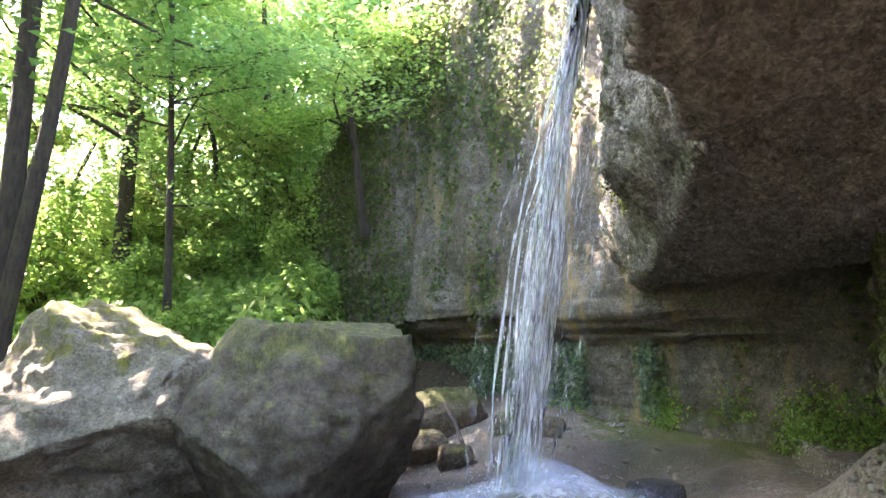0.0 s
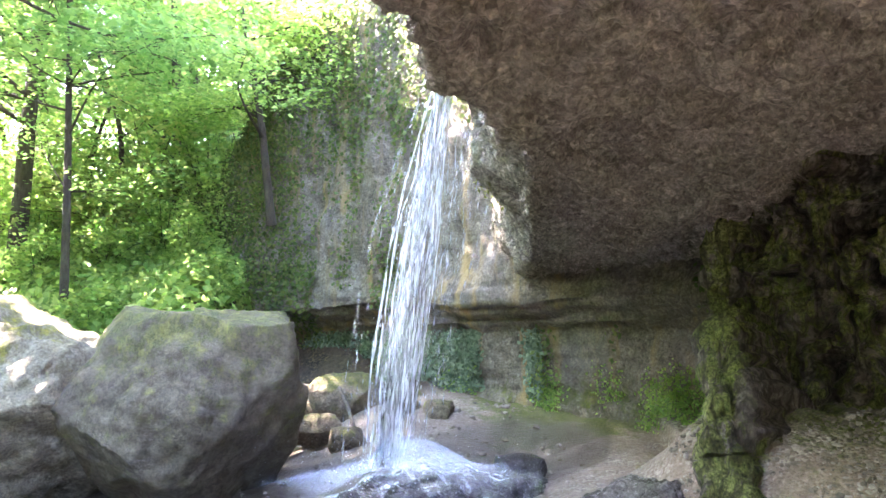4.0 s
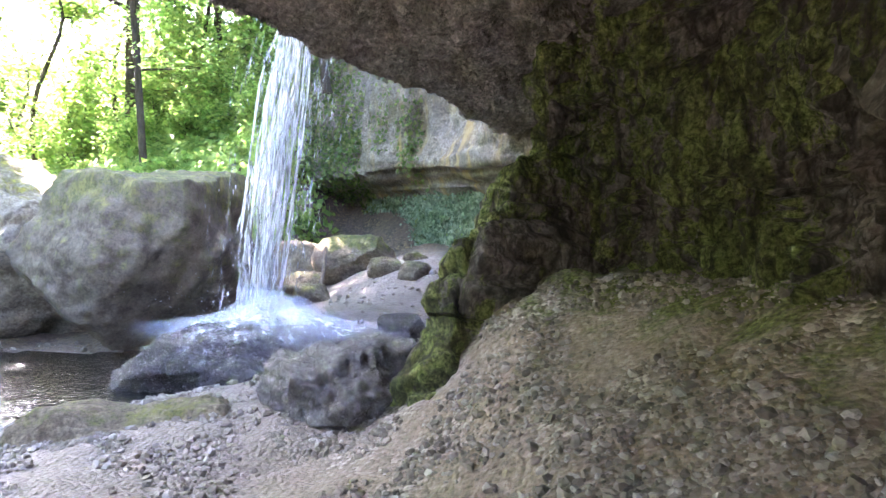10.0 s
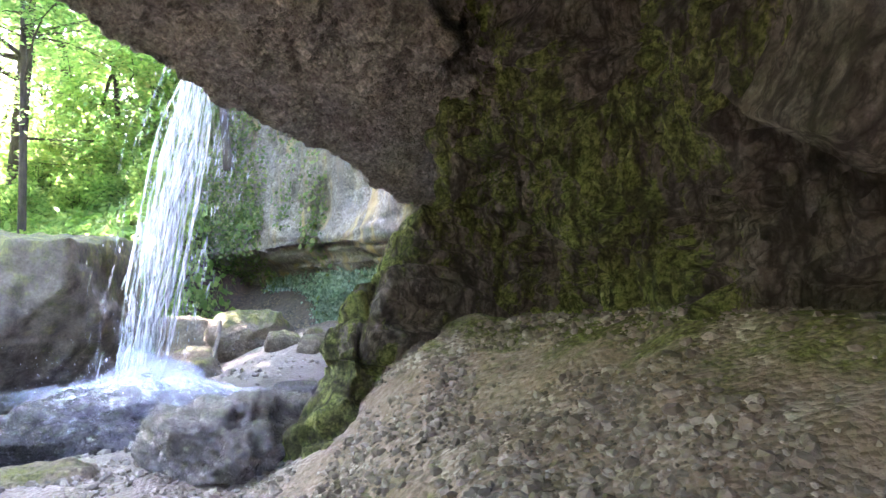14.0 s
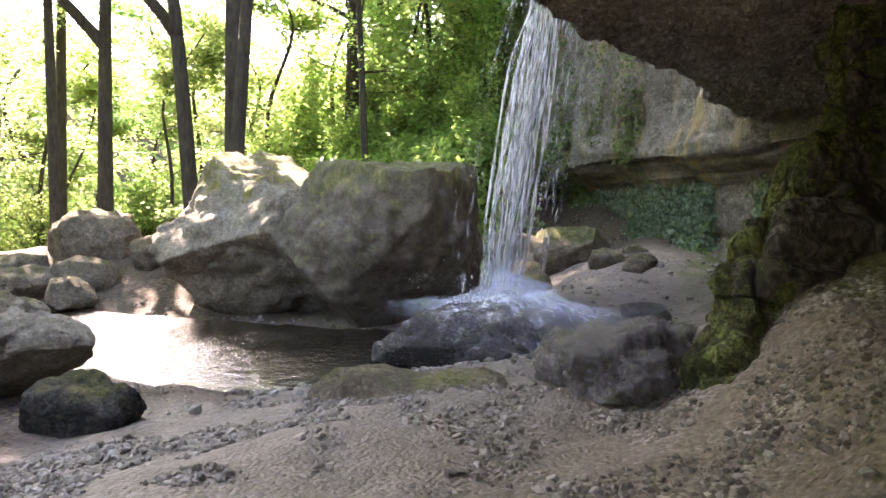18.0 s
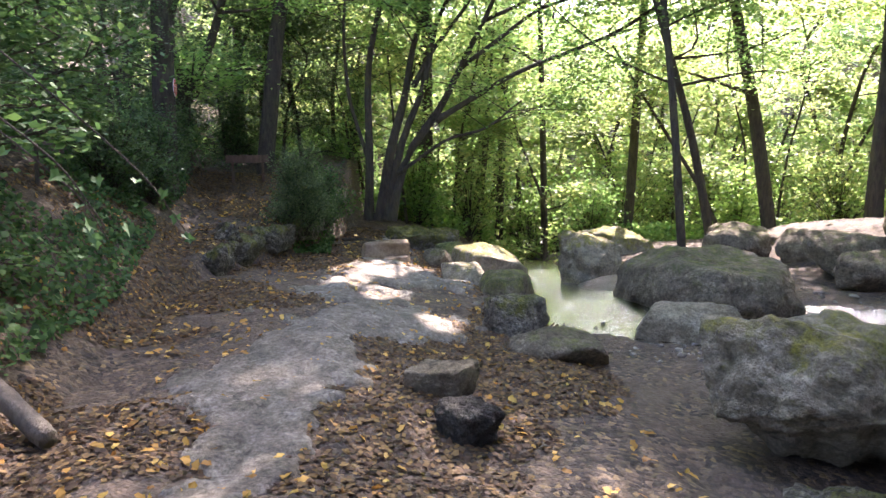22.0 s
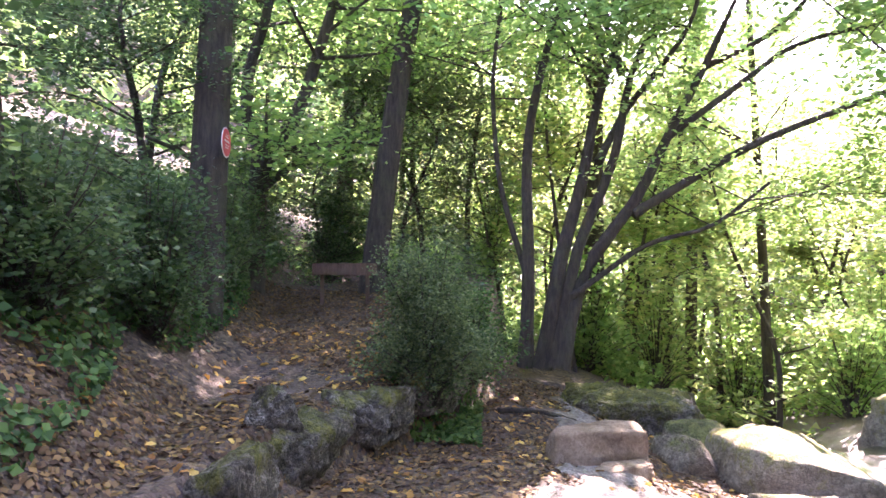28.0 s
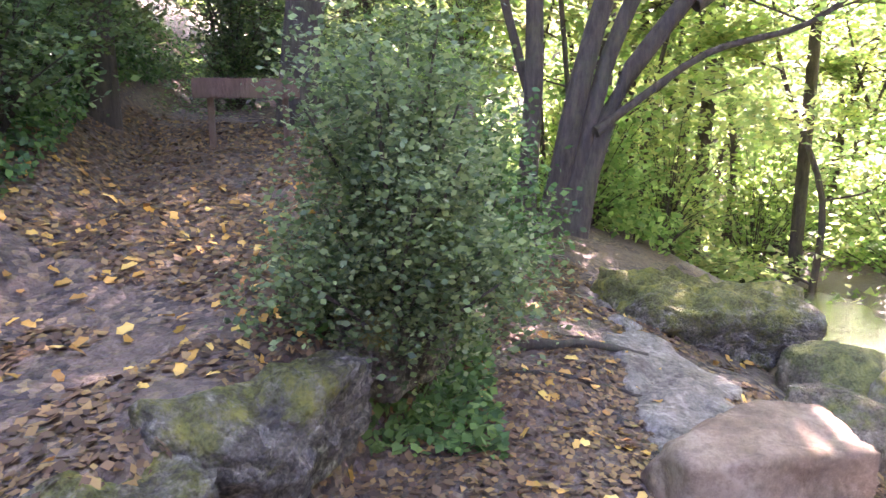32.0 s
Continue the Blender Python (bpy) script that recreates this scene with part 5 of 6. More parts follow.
# The tallest of these are added along the sun's path to shade the bank.
for i, (x, y, h, k) in enumerate([(-10.5, -8.0, 12.5, 0), (-3.0, -7.6, 12, 0), (-20.5, 3.4, 17, 1), (-17.4, 6.6, 15.5, 1), (-13.2, 10.8, 12, 1), (-9.6, 13.0, 12, 0), (-18.9, -4.4, 11, 0), (-18.2, 0.9, 17.5, 0)]):
    single(x, y, rnd0.uniform(-0.6, 0.9), rnd0.uniform(-0.3, 1.0), h, rnd0.uniform(0.14, 0.2), "tall added woodland tree with a wide leafy crown", 700 + i,
           per=42, size=0.15, limbs=20, limb_len=5.0, start_h=0.62, twigs=6, spread_xy=0.5, spread_z=0.2, material=(M_LEAF, M_LEAF_Y)[k])


def template(seed, h, r, label, material, size, per, limbs, limb_len, start_h):
    rng = np.random.default_rng(seed)
    pts = [(0, 0, -0.4), (rng.normal(0, 0.25), rng.normal(0, 0.25), h * 0.35), (rng.normal(0, 0.5), rng.normal(0, 0.5), h * 0.7), (rng.normal(0, 0.8), rng.normal(0, 0.8), h)]
    return tree((0, 0, -60), [(pts, r, r * 0.3)], label, seed, per=per, size=size, material=material, limbs=limbs, limb_len=limb_len, start_h=start_h, gaps=False)


TPL = [template(201, 9, 0.12, "slender woodland tree with bright yellow-green leaves", M_LEAF_Y, 0.19, 30, 15, 2.8, 0.12),
       template(202, 11, 0.16, "tall woodland tree with fresh green leaves", M_LEAF, 0.19, 32, 16, 3.2, 0.22),
       template(203, 7, 0.08, "young understorey tree in sunlit leaf", M_LEAF_Y, 0.16, 32, 15, 2.2, 0.04),
       template(204, 5, 0.06, "dark evergreen understorey tree", M_DARKLEAF, 0.075, 46, 16, 1.5, 0.03)]
TPL.append(template(205, 8, 0.05, "thin upright woodland stem with sparse leaves", M_LEAF_Y, 0.12, 16, 9, 1.6, 0.25))
rnd = random.Random(77)
VALLEY = []


def plant(k, x, y, s, z=None):
    c = np.array([x, y, ground_z(x, y) + (5.5, 7.0, 4.0, 3.0, 5.0)[k] * s])
    for fx, fy, fz, fr in FLECKS:
        w = c - np.array([fx, fy, fz])
        if np.linalg.norm(w - (w @ np.array(sun_dir)) * np.array(sun_dir)) < fr + 2.6 * s:
            return None
    o = copy_thing(TPL[k], pose(x, y, (ground_z(x, y) if z is None else z) - 0.05, 0, 0, rnd.uniform(0, 360)) @ Matrix.Diagonal((s, s, s, 1)))
    o["group"] = "woodland"
    return o


for x, y in [(-24, 11), (-26, 3), (-30, 13), (-33, 6), (-22, 16), (-17, 19), (-12, 21), (-28, -3)]:
    plant(rnd.choice([0, 1, 0]), x + rnd.uniform(-1, 1), y + rnd.uniform(-1, 1), rnd.uniform(0.9, 1.2))
for x, y in [(-9, 16), (-7, 18.5), (-5, 18), (-3, 17), (-8, 20.5), (-10.5, 18.5), (-6, 21.5), (-2, 20), (-13, 18), (-4, 22), (-17.5, -4.4), (-20, -5.5), (-19, -2.6), (-23, -4), (-26, -5.5), (-17, 3.6), (-16, 5.2), (-18.8, 7.2), (-15.4, 11.8), (-19, 10.2), (-22, 12), (-25, 6), (-21, 4.6), (-14.6, 7.4), (-27, 10), (-23, 14), (-19.5, 14.5), (-16.8, 15.5), (-29, 2), (-32, 9), (-11, 12.4), (-9.4, 15.2), (-12.4, 14), (-8.2, 17), (-6, 16.8), (-16.5, 7.5), (-19, 4.3), (-21, 7.5), (-23, 2), (-24, 8.5), (-20, 12), (-16, 12), (-13, 13), (-28, 5), (-26, 14), (-18.5, 0.8), (-24, -0.5)]:
    plant(2, x + rnd.uniform(-0.7, 0.7), y + rnd.uniform(-0.7, 0.7), rnd.uniform(0.7, 1.1))
for i, (x, y, r, h) in enumerate([(-17.2, 0.6, 1.2, 1.9), (-18.6, 2.2, 1.4, 2.3), (-20.0, 4.4, 1.6, 2.6), (-17.6, 5.6, 1.3, 2.1), (-19.6, 7.2, 1.7, 2.8), (-22.0, 1.0, 1.7, 2.8), (-23.0, 6.2, 1.9, 3.2), (-18.4, 9.6, 1.6, 2.6), (-15.4, 8.8, 1.1, 1.7), (-22.5, 10.0, 2.0, 3.2), (-16.2, 12.2, 1.5, 2.3), (-20.2, 13.0, 2.0, 3.0), (-25.5, 3.4, 2.2, 3.6), (-26.5, 8.4, 2.3, 3.8), (-13.2, 13.4, 1.4, 2.2), (-19.0, -1.2, 1.3, 2.2), (-22.0, -2.6, 1.7, 2.8), (-11.6, 12.2, 1.0, 1.5)]):
    VALLEY.append((x, y, r, h, i))
for ring, count, lo in ((27, 12, 2), (38, 16, 0), (52, 20, 0)):
    for i in range(count):
        a = radians(85 + 130 * (i + rnd.uniform(-0.3, 0.3)) / count)
        x, y = -3 + ring * math.cos(a), 3 + ring * math.sin(a)
        if not (x > -12 and y < 16):
            plant(rnd.choice([lo, 2, 0]), x, y, rnd.uniform(0.8, 1.2) * (1 + ring / 150))
for i in range(34):
    x, y = rnd.uniform(-24, -15.2), rnd.uniform(-1.0, 11.5)
    if float(to_line(np.array([x]), np.array([y]), STREAM)[0]) > 1.3:
        plant(4, x, y, rnd.uniform(0.8, 1.3))
for x, y, s in [(-18.0, -1.7, 1.1), (-19.4, -2.9, 1.3), (-16.6, -2.4, 0.95), (-17.6, -3.6, 1.2), (-14.9, -4.0, 0.5), (-16.3, -2.9, 0.75), (-17.2, -1.2, 0.6), (-12.2, -5.4, 0.9), (-11.2, -4.9, 0.65), (-9.2, -5.0, 0.9), (-7.5, -5.2, 1.0), (-5.8, -5.4, 1.0), (-3.8, -5.2, 0.9), (-13.6, -6.3, 1.1), (-16, -6.5, 1.2), (-9.8, -6.6, 1.2), (-6.5, -7, 1.3)]:
    plant(3, x, y, s)
for x, y, k in [(-6, -9, 1), (-14, -9, 1), (-20, -8, 1), (-9, -13, 1), (-17, -14, 1), (-9, 19, 1), (-5, 20, 1), (-1, 18, 1), (-12, 25, 1), (-4, 26, 1), (3, 19, 1)]:
    plant(k, x, y, rnd.uniform(0.95, 1.25))
for t in TPL:
    for o in (*t.children_recursive, t):
        bpy.data.objects.remove(o)


def shrub(x, y, z, rx, rz, label, seed, material, n=9000, size=0.035, name="bush"):
    rng = np.random.default_rng(seed)
    root = thing(name, None, label, "bush")
    root.location = (x, y, z)
    tubes, ends = [], []
    for i in range(60):
        az, el = rng.uniform(0, 2 * np.pi), rng.uniform(0.15, 1.45)
        R = rng.uniform(0.5, 1.2)
        e = np.array([math.cos(az) * math.cos(el) * rx * R, math.sin(az) * math.cos(el) * rx * R, (0.1 + math.sin(el) * R) * rz])
        line = bend([(0, 0, -0.05), e * np.array([0.35, 0.35, 0.55]) + rng.normal(0, 0.04, 3), e], 7)
        tubes.append(strand(line, np.linspace(0.016, 0.004, 7), 5))
        ends += [line[k] + rng.normal(0, 0.07, 3) for k in (3, 4, 5, 5, 6, 6, 6)]
    part("branch_frame", mesh_of("branch_frame", *join(tubes), M_BARK), root)
    c = clusters(ends, max(1, n // len(ends)), 0.075 * max(1.0, rx * 1.4), 0.075 * max(1.0, rx * 1.4), rng)
    part("foliage", mesh_of("foliage", *leaf_quads(c, size, rng, up=0.45), material, False), root)
    return root


shrub(-10.05, -1.72, 0.30, 0.50, 1.20, "grey-green box bush at the edge of the raised path", 301, M_BUSH, 26000, 0.031)
shrub(-10.9, -1.45, 0.35, 0.55, 0.8, "low tangled box bush over the stone edge", 302, M_IVY, 9000, 0.04)


for i, (x, y, r, h) in enumerate([(-5.2, 14.6, 0.8, 1.0), (-4.2, 15.3, 0.9, 1.3), (-6.4, 14.2, 0.8, 0.9), (-3.4, 14.4, 0.7, 1.0), (-7.4, 13.2, 0.7, 0.9), (-3.0, 15.6, 1.0, 1.6), (-5.6, 16.4, 1.1, 1.5), (-7.2, 16.0, 1.0, 1.4), (-4.6, 12.6, 0.6, 0.6), (-2.6, 13.4, 0.6, 0.8), (-8.8, 12.4, 0.8, 1.0)]):
    shrub(x, y, ground_z(x, y), r, h, "leafy green shrub growing on the hillside", 320 + i, M_HERB, 3600, 0.10)


for i, (x, y, r, h) in enumerate([(-11.6, -4.3, 0.6, 1.2), (-12.6, -4.7, 0.7, 1.3), (-13.8, -4.9, 0.7, 1.5), (-9.6, -4.0, 0.6, 1.2), (-15.2, -3.9, 0.6, 1.1), (-8.2, -4.1, 0.6, 1.1)]):
    shrub(x, y, ground_z(x, y), r, h, "dark evergreen shrub on the bank above the path", 380 + i, M_DARKLEAF, 6500, 0.05)
for x, y, r, h, i in VALLEY:
    shrub(x, y, ground_z(x, y), r, h, "sunlit green thicket closing the valley", 360 + i, (M_LEAF, M_LEAF_Y, M_HERB)[i % 3], 2600, 0.11)
for i, (x, y, r, h) in enumerate([(-3.6, 16.6, 1.5, 3.0), (-5.4, 18.0, 1.8, 3.4), (-7.6, 17.6, 1.7, 2.8), (-2.0, 16.2, 1.3, 2.6), (-9.2, 15.6, 1.6, 2.4), (-6.4, 20.5, 2.2, 4.0), (-9.6, 19.0, 2.2, 3.6), (-3.6, 20.0, 2.2, 4.2)]):
    shrub(x, y, ground_z(x, y), r, h, "tall leafy hazel shrub on the hillside", 340 + i, (M_HERB, M_LEAF)[i % 2], 5200, 0.14)


# ---- ground cover ----
def scatter(n, x0, x1, y0, y1, rng, mask):
    x, y = rng.uniform(x0, x1, n), rng.uniform(y0, y1, n)
    k = mask(x, y)
    return x[k], y[k]


def ground_normals(x, y):
    e = 0.05
    hx, hy = (height(x + e, y) - height(x - e, y)) / (2 * e), (height(x, y + e) - height(x, y - e)) / (2 * e)
    n = np.stack([-hx, -hy, np.ones_like(hx)], -1)
    return n / np.linalg.norm(n, axis=1, keepdims=True)


def cover(name, n, box, mask, size, lift, material, label, category, seed, jitter=0.55, lobed=False):
    rng = np.random.default_rng(seed)
    x, y = scatter(n, *box, rng, mask)
    v, f = surface_leaves(np.stack([x, y, height(x, y)], -1), ground_normals(x, y), size, rng, lift, jitter, lobed)
    return thing(name, mesh_of(name, v, f, material, False), label, category, kind="stuff")


def patchy(x, y, freq, level, shift=0.0):
    return fbm(np.stack([x, y, 0 * x], -1), freq, 3, shift=shift) > level


cover("hillside_plants", 90000, (-13, 0, 9.5, 22), lambda x, y: ((y - 11.5) * 0.75 + (x + 7) * 0.5 > -0.6) & (x < -1.6), 0.16, 0.45, M_HERB, "dense green ivy and herbs covering the hillside", "plants", 401)
cover("bush_ivy", 2600, (-11.4, -9.9, -2.1, -1.3), lambda x, y: y > wall_line(x) - 0.3, 0.06, 0.08, M_IVY, "dark ivy tangled under the box bush", "ivy", 406)
cover("bank_ivy", 70000, (-9.5, 6, -7.5, -2.2), lambda x, y: (y < bank_line(x) - 0.35 - 0.3 * sstep(-7.5, -9.5, x)) & patchy(x, y, 0.5, -0.5), 0.07, 0.12, M_IVY, "dark glossy ivy on the shaded bank", "ivy", 402)
cover("path_ivy", 60000, (-19, -9.5, -8, -3.2), lambda x, y: y < bank_line(x) - 0.4, 0.055, 0.14, M_IVY, "dark ivy under the trees beside the path", "ivy", 403)
cover("fallen_leaves", 120000, (-14, 1.5, -4.5, 1.6), lambda x, y: patchy(x, y, 0.8, -0.25, 3.0), 0.045, 0.02, M_FALLEN, "fallen brown and yellow leaves", "leaves", 404, 0.25)
cover("yellow_leaves", 2600, (-12, 0.5, -4.2, 1.4), lambda x, y: patchy(x, y, 1.3, -0.25, 8.0), 0.062, 0.03, M_YELLOW, "yellow and orange leaves newly fallen on the litter", "leaves", 408, 0.35, True)
cover("valley_plants", 90000, (-36, -16.6, -4, 18), lambda x, y: (to_line(x, y, STREAM) > 1.5) & patchy(x, y, 0.35, -0.25), 0.12, 0.6, M_LEAF, "sunlit undergrowth in the valley", "plants", 405, 0.9)

cover("far_wood", 15000, (-85, -18, -45, 70), lambda x, y: (np.hypot(x + 3, y - 3) > 34) & (np.hypot(x + 3, y - 3) < 80), 1.1, 3.2, M_LEAF_Y, "hazy sunlit woodland on the far valley side", "woodland", 407, 0.9)


def wall_leaves(key, name, count, size, lift, material, label, seed):
    rng = np.random.default_rng(seed)
    p, n, w = IVY[key]
    k = rng.choice(len(p), count, p=w / w.sum())
    c = p[k] + rng.normal(0, 0.05, (count, 3))
    return thing(name, mesh_of(name, *surface_leaves(c, n[k], size, rng, lift, 0.5), material, False), label, "ivy", kind="stuff")


wall_leaves("hang", "cliff_ivy", 30000, 0.09, 0.16, M_CLIFFIVY, "ivy hanging down the cliff face", 411)
wall_leaves("foot", "cliff_foot_plants", 22000, 0.07, 0.06, M_PALEIVY, "small grey-green plants clothing the cliff foot", 412)


wall_leaves("green", "cliff_foot_moss", 9000, 0.05, 0.03, M_HERB, "fresh green moss and seedlings at the cliff foot", 414)


wall_leaves("cleft", "cleft_moss", 9000, 0.05, 0.05, M_MOSS, "dark wet moss hanging in the cleft beside the fall", 415)


def pebbles(name, count, box, mask, smin, smax, material, label, seed):
    rng = np.random.default_rng(seed)
    x, y = scatter(count, *box, rng, mask)
    ga, gb = 0.5257, 0.8507
    v = np.array([(-ga, 0, gb), (ga, 0, gb), (-ga, 0, -gb), (ga, 0, -gb), (0, gb, ga), (0, gb, -ga), (0, -gb, ga), (0, -gb, -ga), (gb, ga, 0), (-gb, ga, 0), (gb, -ga, 0), (-gb, -ga, 0)])
    f = np.array([(0, 1, 4), (0, 4, 9), (9, 4, 5), (4, 8, 5), (4, 1, 8), (8, 1, 10), (8, 10, 3), (5, 8, 3), (5, 3, 2), (2, 3, 7), (7, 3, 10), (7, 10, 6), (7, 6, 11), (11, 6, 0), (0, 6, 1), (6, 10, 1), (9, 11, 0), (9, 2, 11), (9, 5, 2), (7, 11, 2)])
    n = len(x)
    s = smin * (smax / smin) ** (rng.random(n) ** 2.8)
    sc = s[:, None] * rng.uniform(0.6, 1.2, (n, 3)) * np.array([1, 1, 0.8])
    az = rng.uniform(0, 6.28, n)
    vv = v[None] * (1 + 0.28 * rng.normal(0, 1, (n, len(v), 1)).clip(-1, 1)) * sc[:, None, :]
    c, q = np.cos(az)[:, None], np.sin(az)[:, None]
    vv = np.stack([vv[:, :, 0] * c - vv[:, :, 1] * q, vv[:, :, 0] * q + vv[:, :, 1] * c, vv[:, :, 2]], -1)
    vv += np.stack([x, y, height(x, y) + s * 0.2], -1)[:, None, :]
    ff = (f[None] + (np.arange(n) * len(v))[:, None, None]).reshape(-1, 3)
    return thing(name, mesh_of(name, vv.reshape(-1, 3), ff, material, False), label, "gravel", kind="stuff")


def nodules(key, name, count, smin, smax, material, label, seed):
    """Knobs of the conglomerate half sunk in a rock face."""
    rng = np.random.default_rng(seed)
    p, nn, w = IVY[key]
    k = rng.choice(len(p), count, p=w / w.sum())
    v, f = ICO[1]
    sz = smin * (smax / smin) ** (rng.random(count) ** 2.0)
    vv = v[None] * (1 + 0.3 * rng.normal(0, 1, (count, len(v), 1)).clip(-1, 1)) * sz[:, None, None] * rng.uniform(0.6, 1.3, (count, 1, 3))
    vv = vv + (p[k] + rng.normal(0, 0.02, (count, 3)) - nn[k] * sz[:, None] * 0.25)[:, None, :]
    ff = (f[None] + (np.arange(count) * len(v))[:, None, None]).reshape(-1, 3)
    return thing(name, mesh_of(name, vv.reshape(-1, 3), ff, material, False, {"moss": np.full(count * len(v), 0.1)}), label, "rock", kind="stuff")


nodules("roof", "roof_nodules", 5000, 0.010, 0.045, M_ROOF, "stony nodules standing out of the overhang", 430)
pebbles("cave_gravel", 60000, (-0.6, 5.7, -0.9, 5.4), lambda x, y: patchy(x, y, 1.1, 0.12, 4.0) | patchy(x, y, 3.1, 0.25, 9.0), 0.006, 0.034, M_STONES, "loose grey gravel on the cave floor", 420)
pebbles("cave_stones", 420, (3.2, 5.5, 1.2, 4.2), lambda x, y: patchy(x, y, 1.4, 0.0, 14.0), 0.012, 0.034, M_STONES, "larger loose stones lying on the cave slope", 422)
pebbles("stream_pebbles", 5000, (-9, 3, 0.6, 10.5), lambda x, y: (to_line(x, y, STREAM) < 2.2), 0.012, 0.06, M_STONES, "wet pebbles along the stream", 421)


def bedrock():
    x, y = np.meshgrid(np.linspace(-13.0, -1.2, 330), np.linspace(-2.6, 1.2, 110), indexing="ij")
    p = np.stack([x, y, 0 * x], -1).reshape(-1, 3)
    n = fbm(p, 0.75, 4, shift=12.0).reshape(x.shape)
    fine = fbm(p, 5.0, 4, shift=2.0).reshape(x.shape)
    mid = np.interp(x, [-13, -10, -8, -6, -4, -3, -1.2], [-0.3, -0.35, -0.4, -0.8, -1.1, -1.2, -1.3])
    half = np.interp(x, [-13, -10, -8, -5.5, -4, -1.2], [0.1, 0.25, 0.85, 0.85, 0.6, 0.3])
    m = 1.0 - np.abs(y - mid) / half + n * 1.0 + fine * 0.5
    m = np.where(y < wall_line(x) + 0.25, -2.0, m * sstep(-13, -12, x))
    z = height(x, y) - 0.035 + 0.06 * sstep(-0.05, 0.14, m) + 0.02 * np.clip(m, 0, 0.6) + 0.008 * fine - 0.02 * np.clip(ridge(p, 1.4, 3, 1.0).reshape(x.shape) - 1.1, 0, 1)
    z = np.where(m < -0.5, z - 0.15, z)
    return thing("bedrock_slab", mesh_of("bedrock_slab", np.stack([x, y, z], -1), grid_faces(330, 110), M_SLAB, True, {"moss": np.full(x.size, 0.15)}), "worn pale bedrock showing through the leaf litter", "bedrock", kind="structure")


bedrock()

# ---- stone edge of the raised path ----
rs = random.Random(9)
s = -7.5
i = 0
while s > -12.4:
    L = rs.uniform(0.55, 1.05)
    x = s - L / 2
    y = float(wall_line(np.array(x))) + rs.uniform(-0.10, 0.02)
    top = ground_z(x, y - 0.4)
    lean = math.degrees(math.atan2(float(wall_line(np.array(x + 0.3)) - wall_line(np.array(x - 0.3))), 0.6))
    boulder(x, y, top - 0.17, (L * 0.60, rs.uniform(0.15, 0.22), 0.23), lean + rs.uniform(-7, 7), 500 + i, "broken mossy ledge stone edging the raised path", "edging stone", "path edging", sub=5, boxy=0.93, rough=0.13, ncuts=6, moss=0.38, undercut=0.15, material=M_LEDGE, tip=(rs.uniform(-5, 5), rs.uniform(-4, 4)))
    s -= L * 0.9
    i += 1

boulder(-8.6, -2.68, ground_z(-8.6, -2.68) + 0.06, (0.22, 0.16, 0.20), 30, 541, "jagged stone standing at the end of the ledge", "stone", sub=5, boxy=0.6, rough=0.22, ncuts=9, moss=0.3, material=M_LEDGE)

# ---- things on the path ----
def block(x, y, z, dims, turn, seed, label, material=M_TAN, tip=(0, 0), moss=0.15):
    return thing("stone_block", rock_mesh(dims, seed, sub=5, boxy=0.97, ncuts=3, rough=0.07, material=material, moss=moss), label, "stone block", at=pose(x, y, z, tip[0], tip[1], turn))


block(-3.35, -0.02, -0.05, (0.17, 0.27, 0.15), -28, 601, "squared grey stone block on the leaf litter", M_ROCK, (6, 4))
block(-9.75, -0.38, -0.03, (0.26, 0.42, 0.24), 8, 602, "squared tan stone block beside the path", M_TAN)
block(-9.35, -0.25, -0.1, (0.16, 0.3, 0.09), 15, 603, "low broken stone at the block's foot", M_TAN)
boulder(-2.75, 0.1, -0.12, (0.24, 0.2, 0.16), 20, 604, "dark rough stone on the leaf litter", sub=5, moss=0.2, rough=0.15, material=M_DARKSTONE)


def build_log(a, b, r, label, seed):
    rng = np.random.default_rng(seed)
    a, b = np.array(a, float), np.array(b, float)
    mid = (a + b) / 2 + np.array([0.02, 0.02, 0.015])
    v, f = strand(bend([a, mid, b], 20) - a, np.linspace(r, r * 0.85, 20) * rng.uniform(0.92, 1.05, 20), 12)
    n = 20
    faces = [tuple(q) for q in f.tolist()] + [tuple(range(12))[::-1], tuple(range((n - 1) * 12, n * 12))]
    return thing("log", mesh_of("log", v, faces, M_WOOD), label, "log", at=Matrix.Translation(a))


build_log((-2.95, -3.1, ground_z(-2.95, -3.1) + 0.05), (-2.3, -2.28, ground_z(-2.3, -2.28) + 0.05), 0.07, "barkless weathered log on the bank foot", 611)
build_log((0.02, 10.15, 0.70), (0.28, 9.3, 0.18), 0.035, "pale bare branch leaning on stones behind the fall", 612)


def build_plank():
    root = thing("plank_bench", None, "weathered brown plank fixed across two stakes", "bench")
    root.matrix_world = pose(-13.0, -3.15, 1.53, 0, 0, 96)

    def box(name, c, d, mat, lab=""):
        bm = bmesh.new()
        bmesh.ops.create_cube(bm, size=1.0)
        bmesh.ops.scale(bm, vec=d, verts=bm.verts)
        bmesh.ops.bevel(bm, geom=bm.edges, offset=min(d) * 0.12, segments=2, affect="EDGES")
        bmesh.ops.translate(bm, vec=c, verts=bm.verts)
        me = bpy.data.meshes.new(name)
        bm.to_mesh(me)
        bm.free()
        me.materials.append(mat)
        return part(name, me, root, lab)
    box("board", (0, 0, 0), (0.85, 0.06, 0.16), M_BOARD)
    g = ground_z(-13.0, -3.15) - 1.53
    for u in (-0.3, 0.3):
        box("stake", (u, 0.06, g / 2), (0.05, 0.05, -g + 0.1), M_BOARD)
    return root


build_plank()


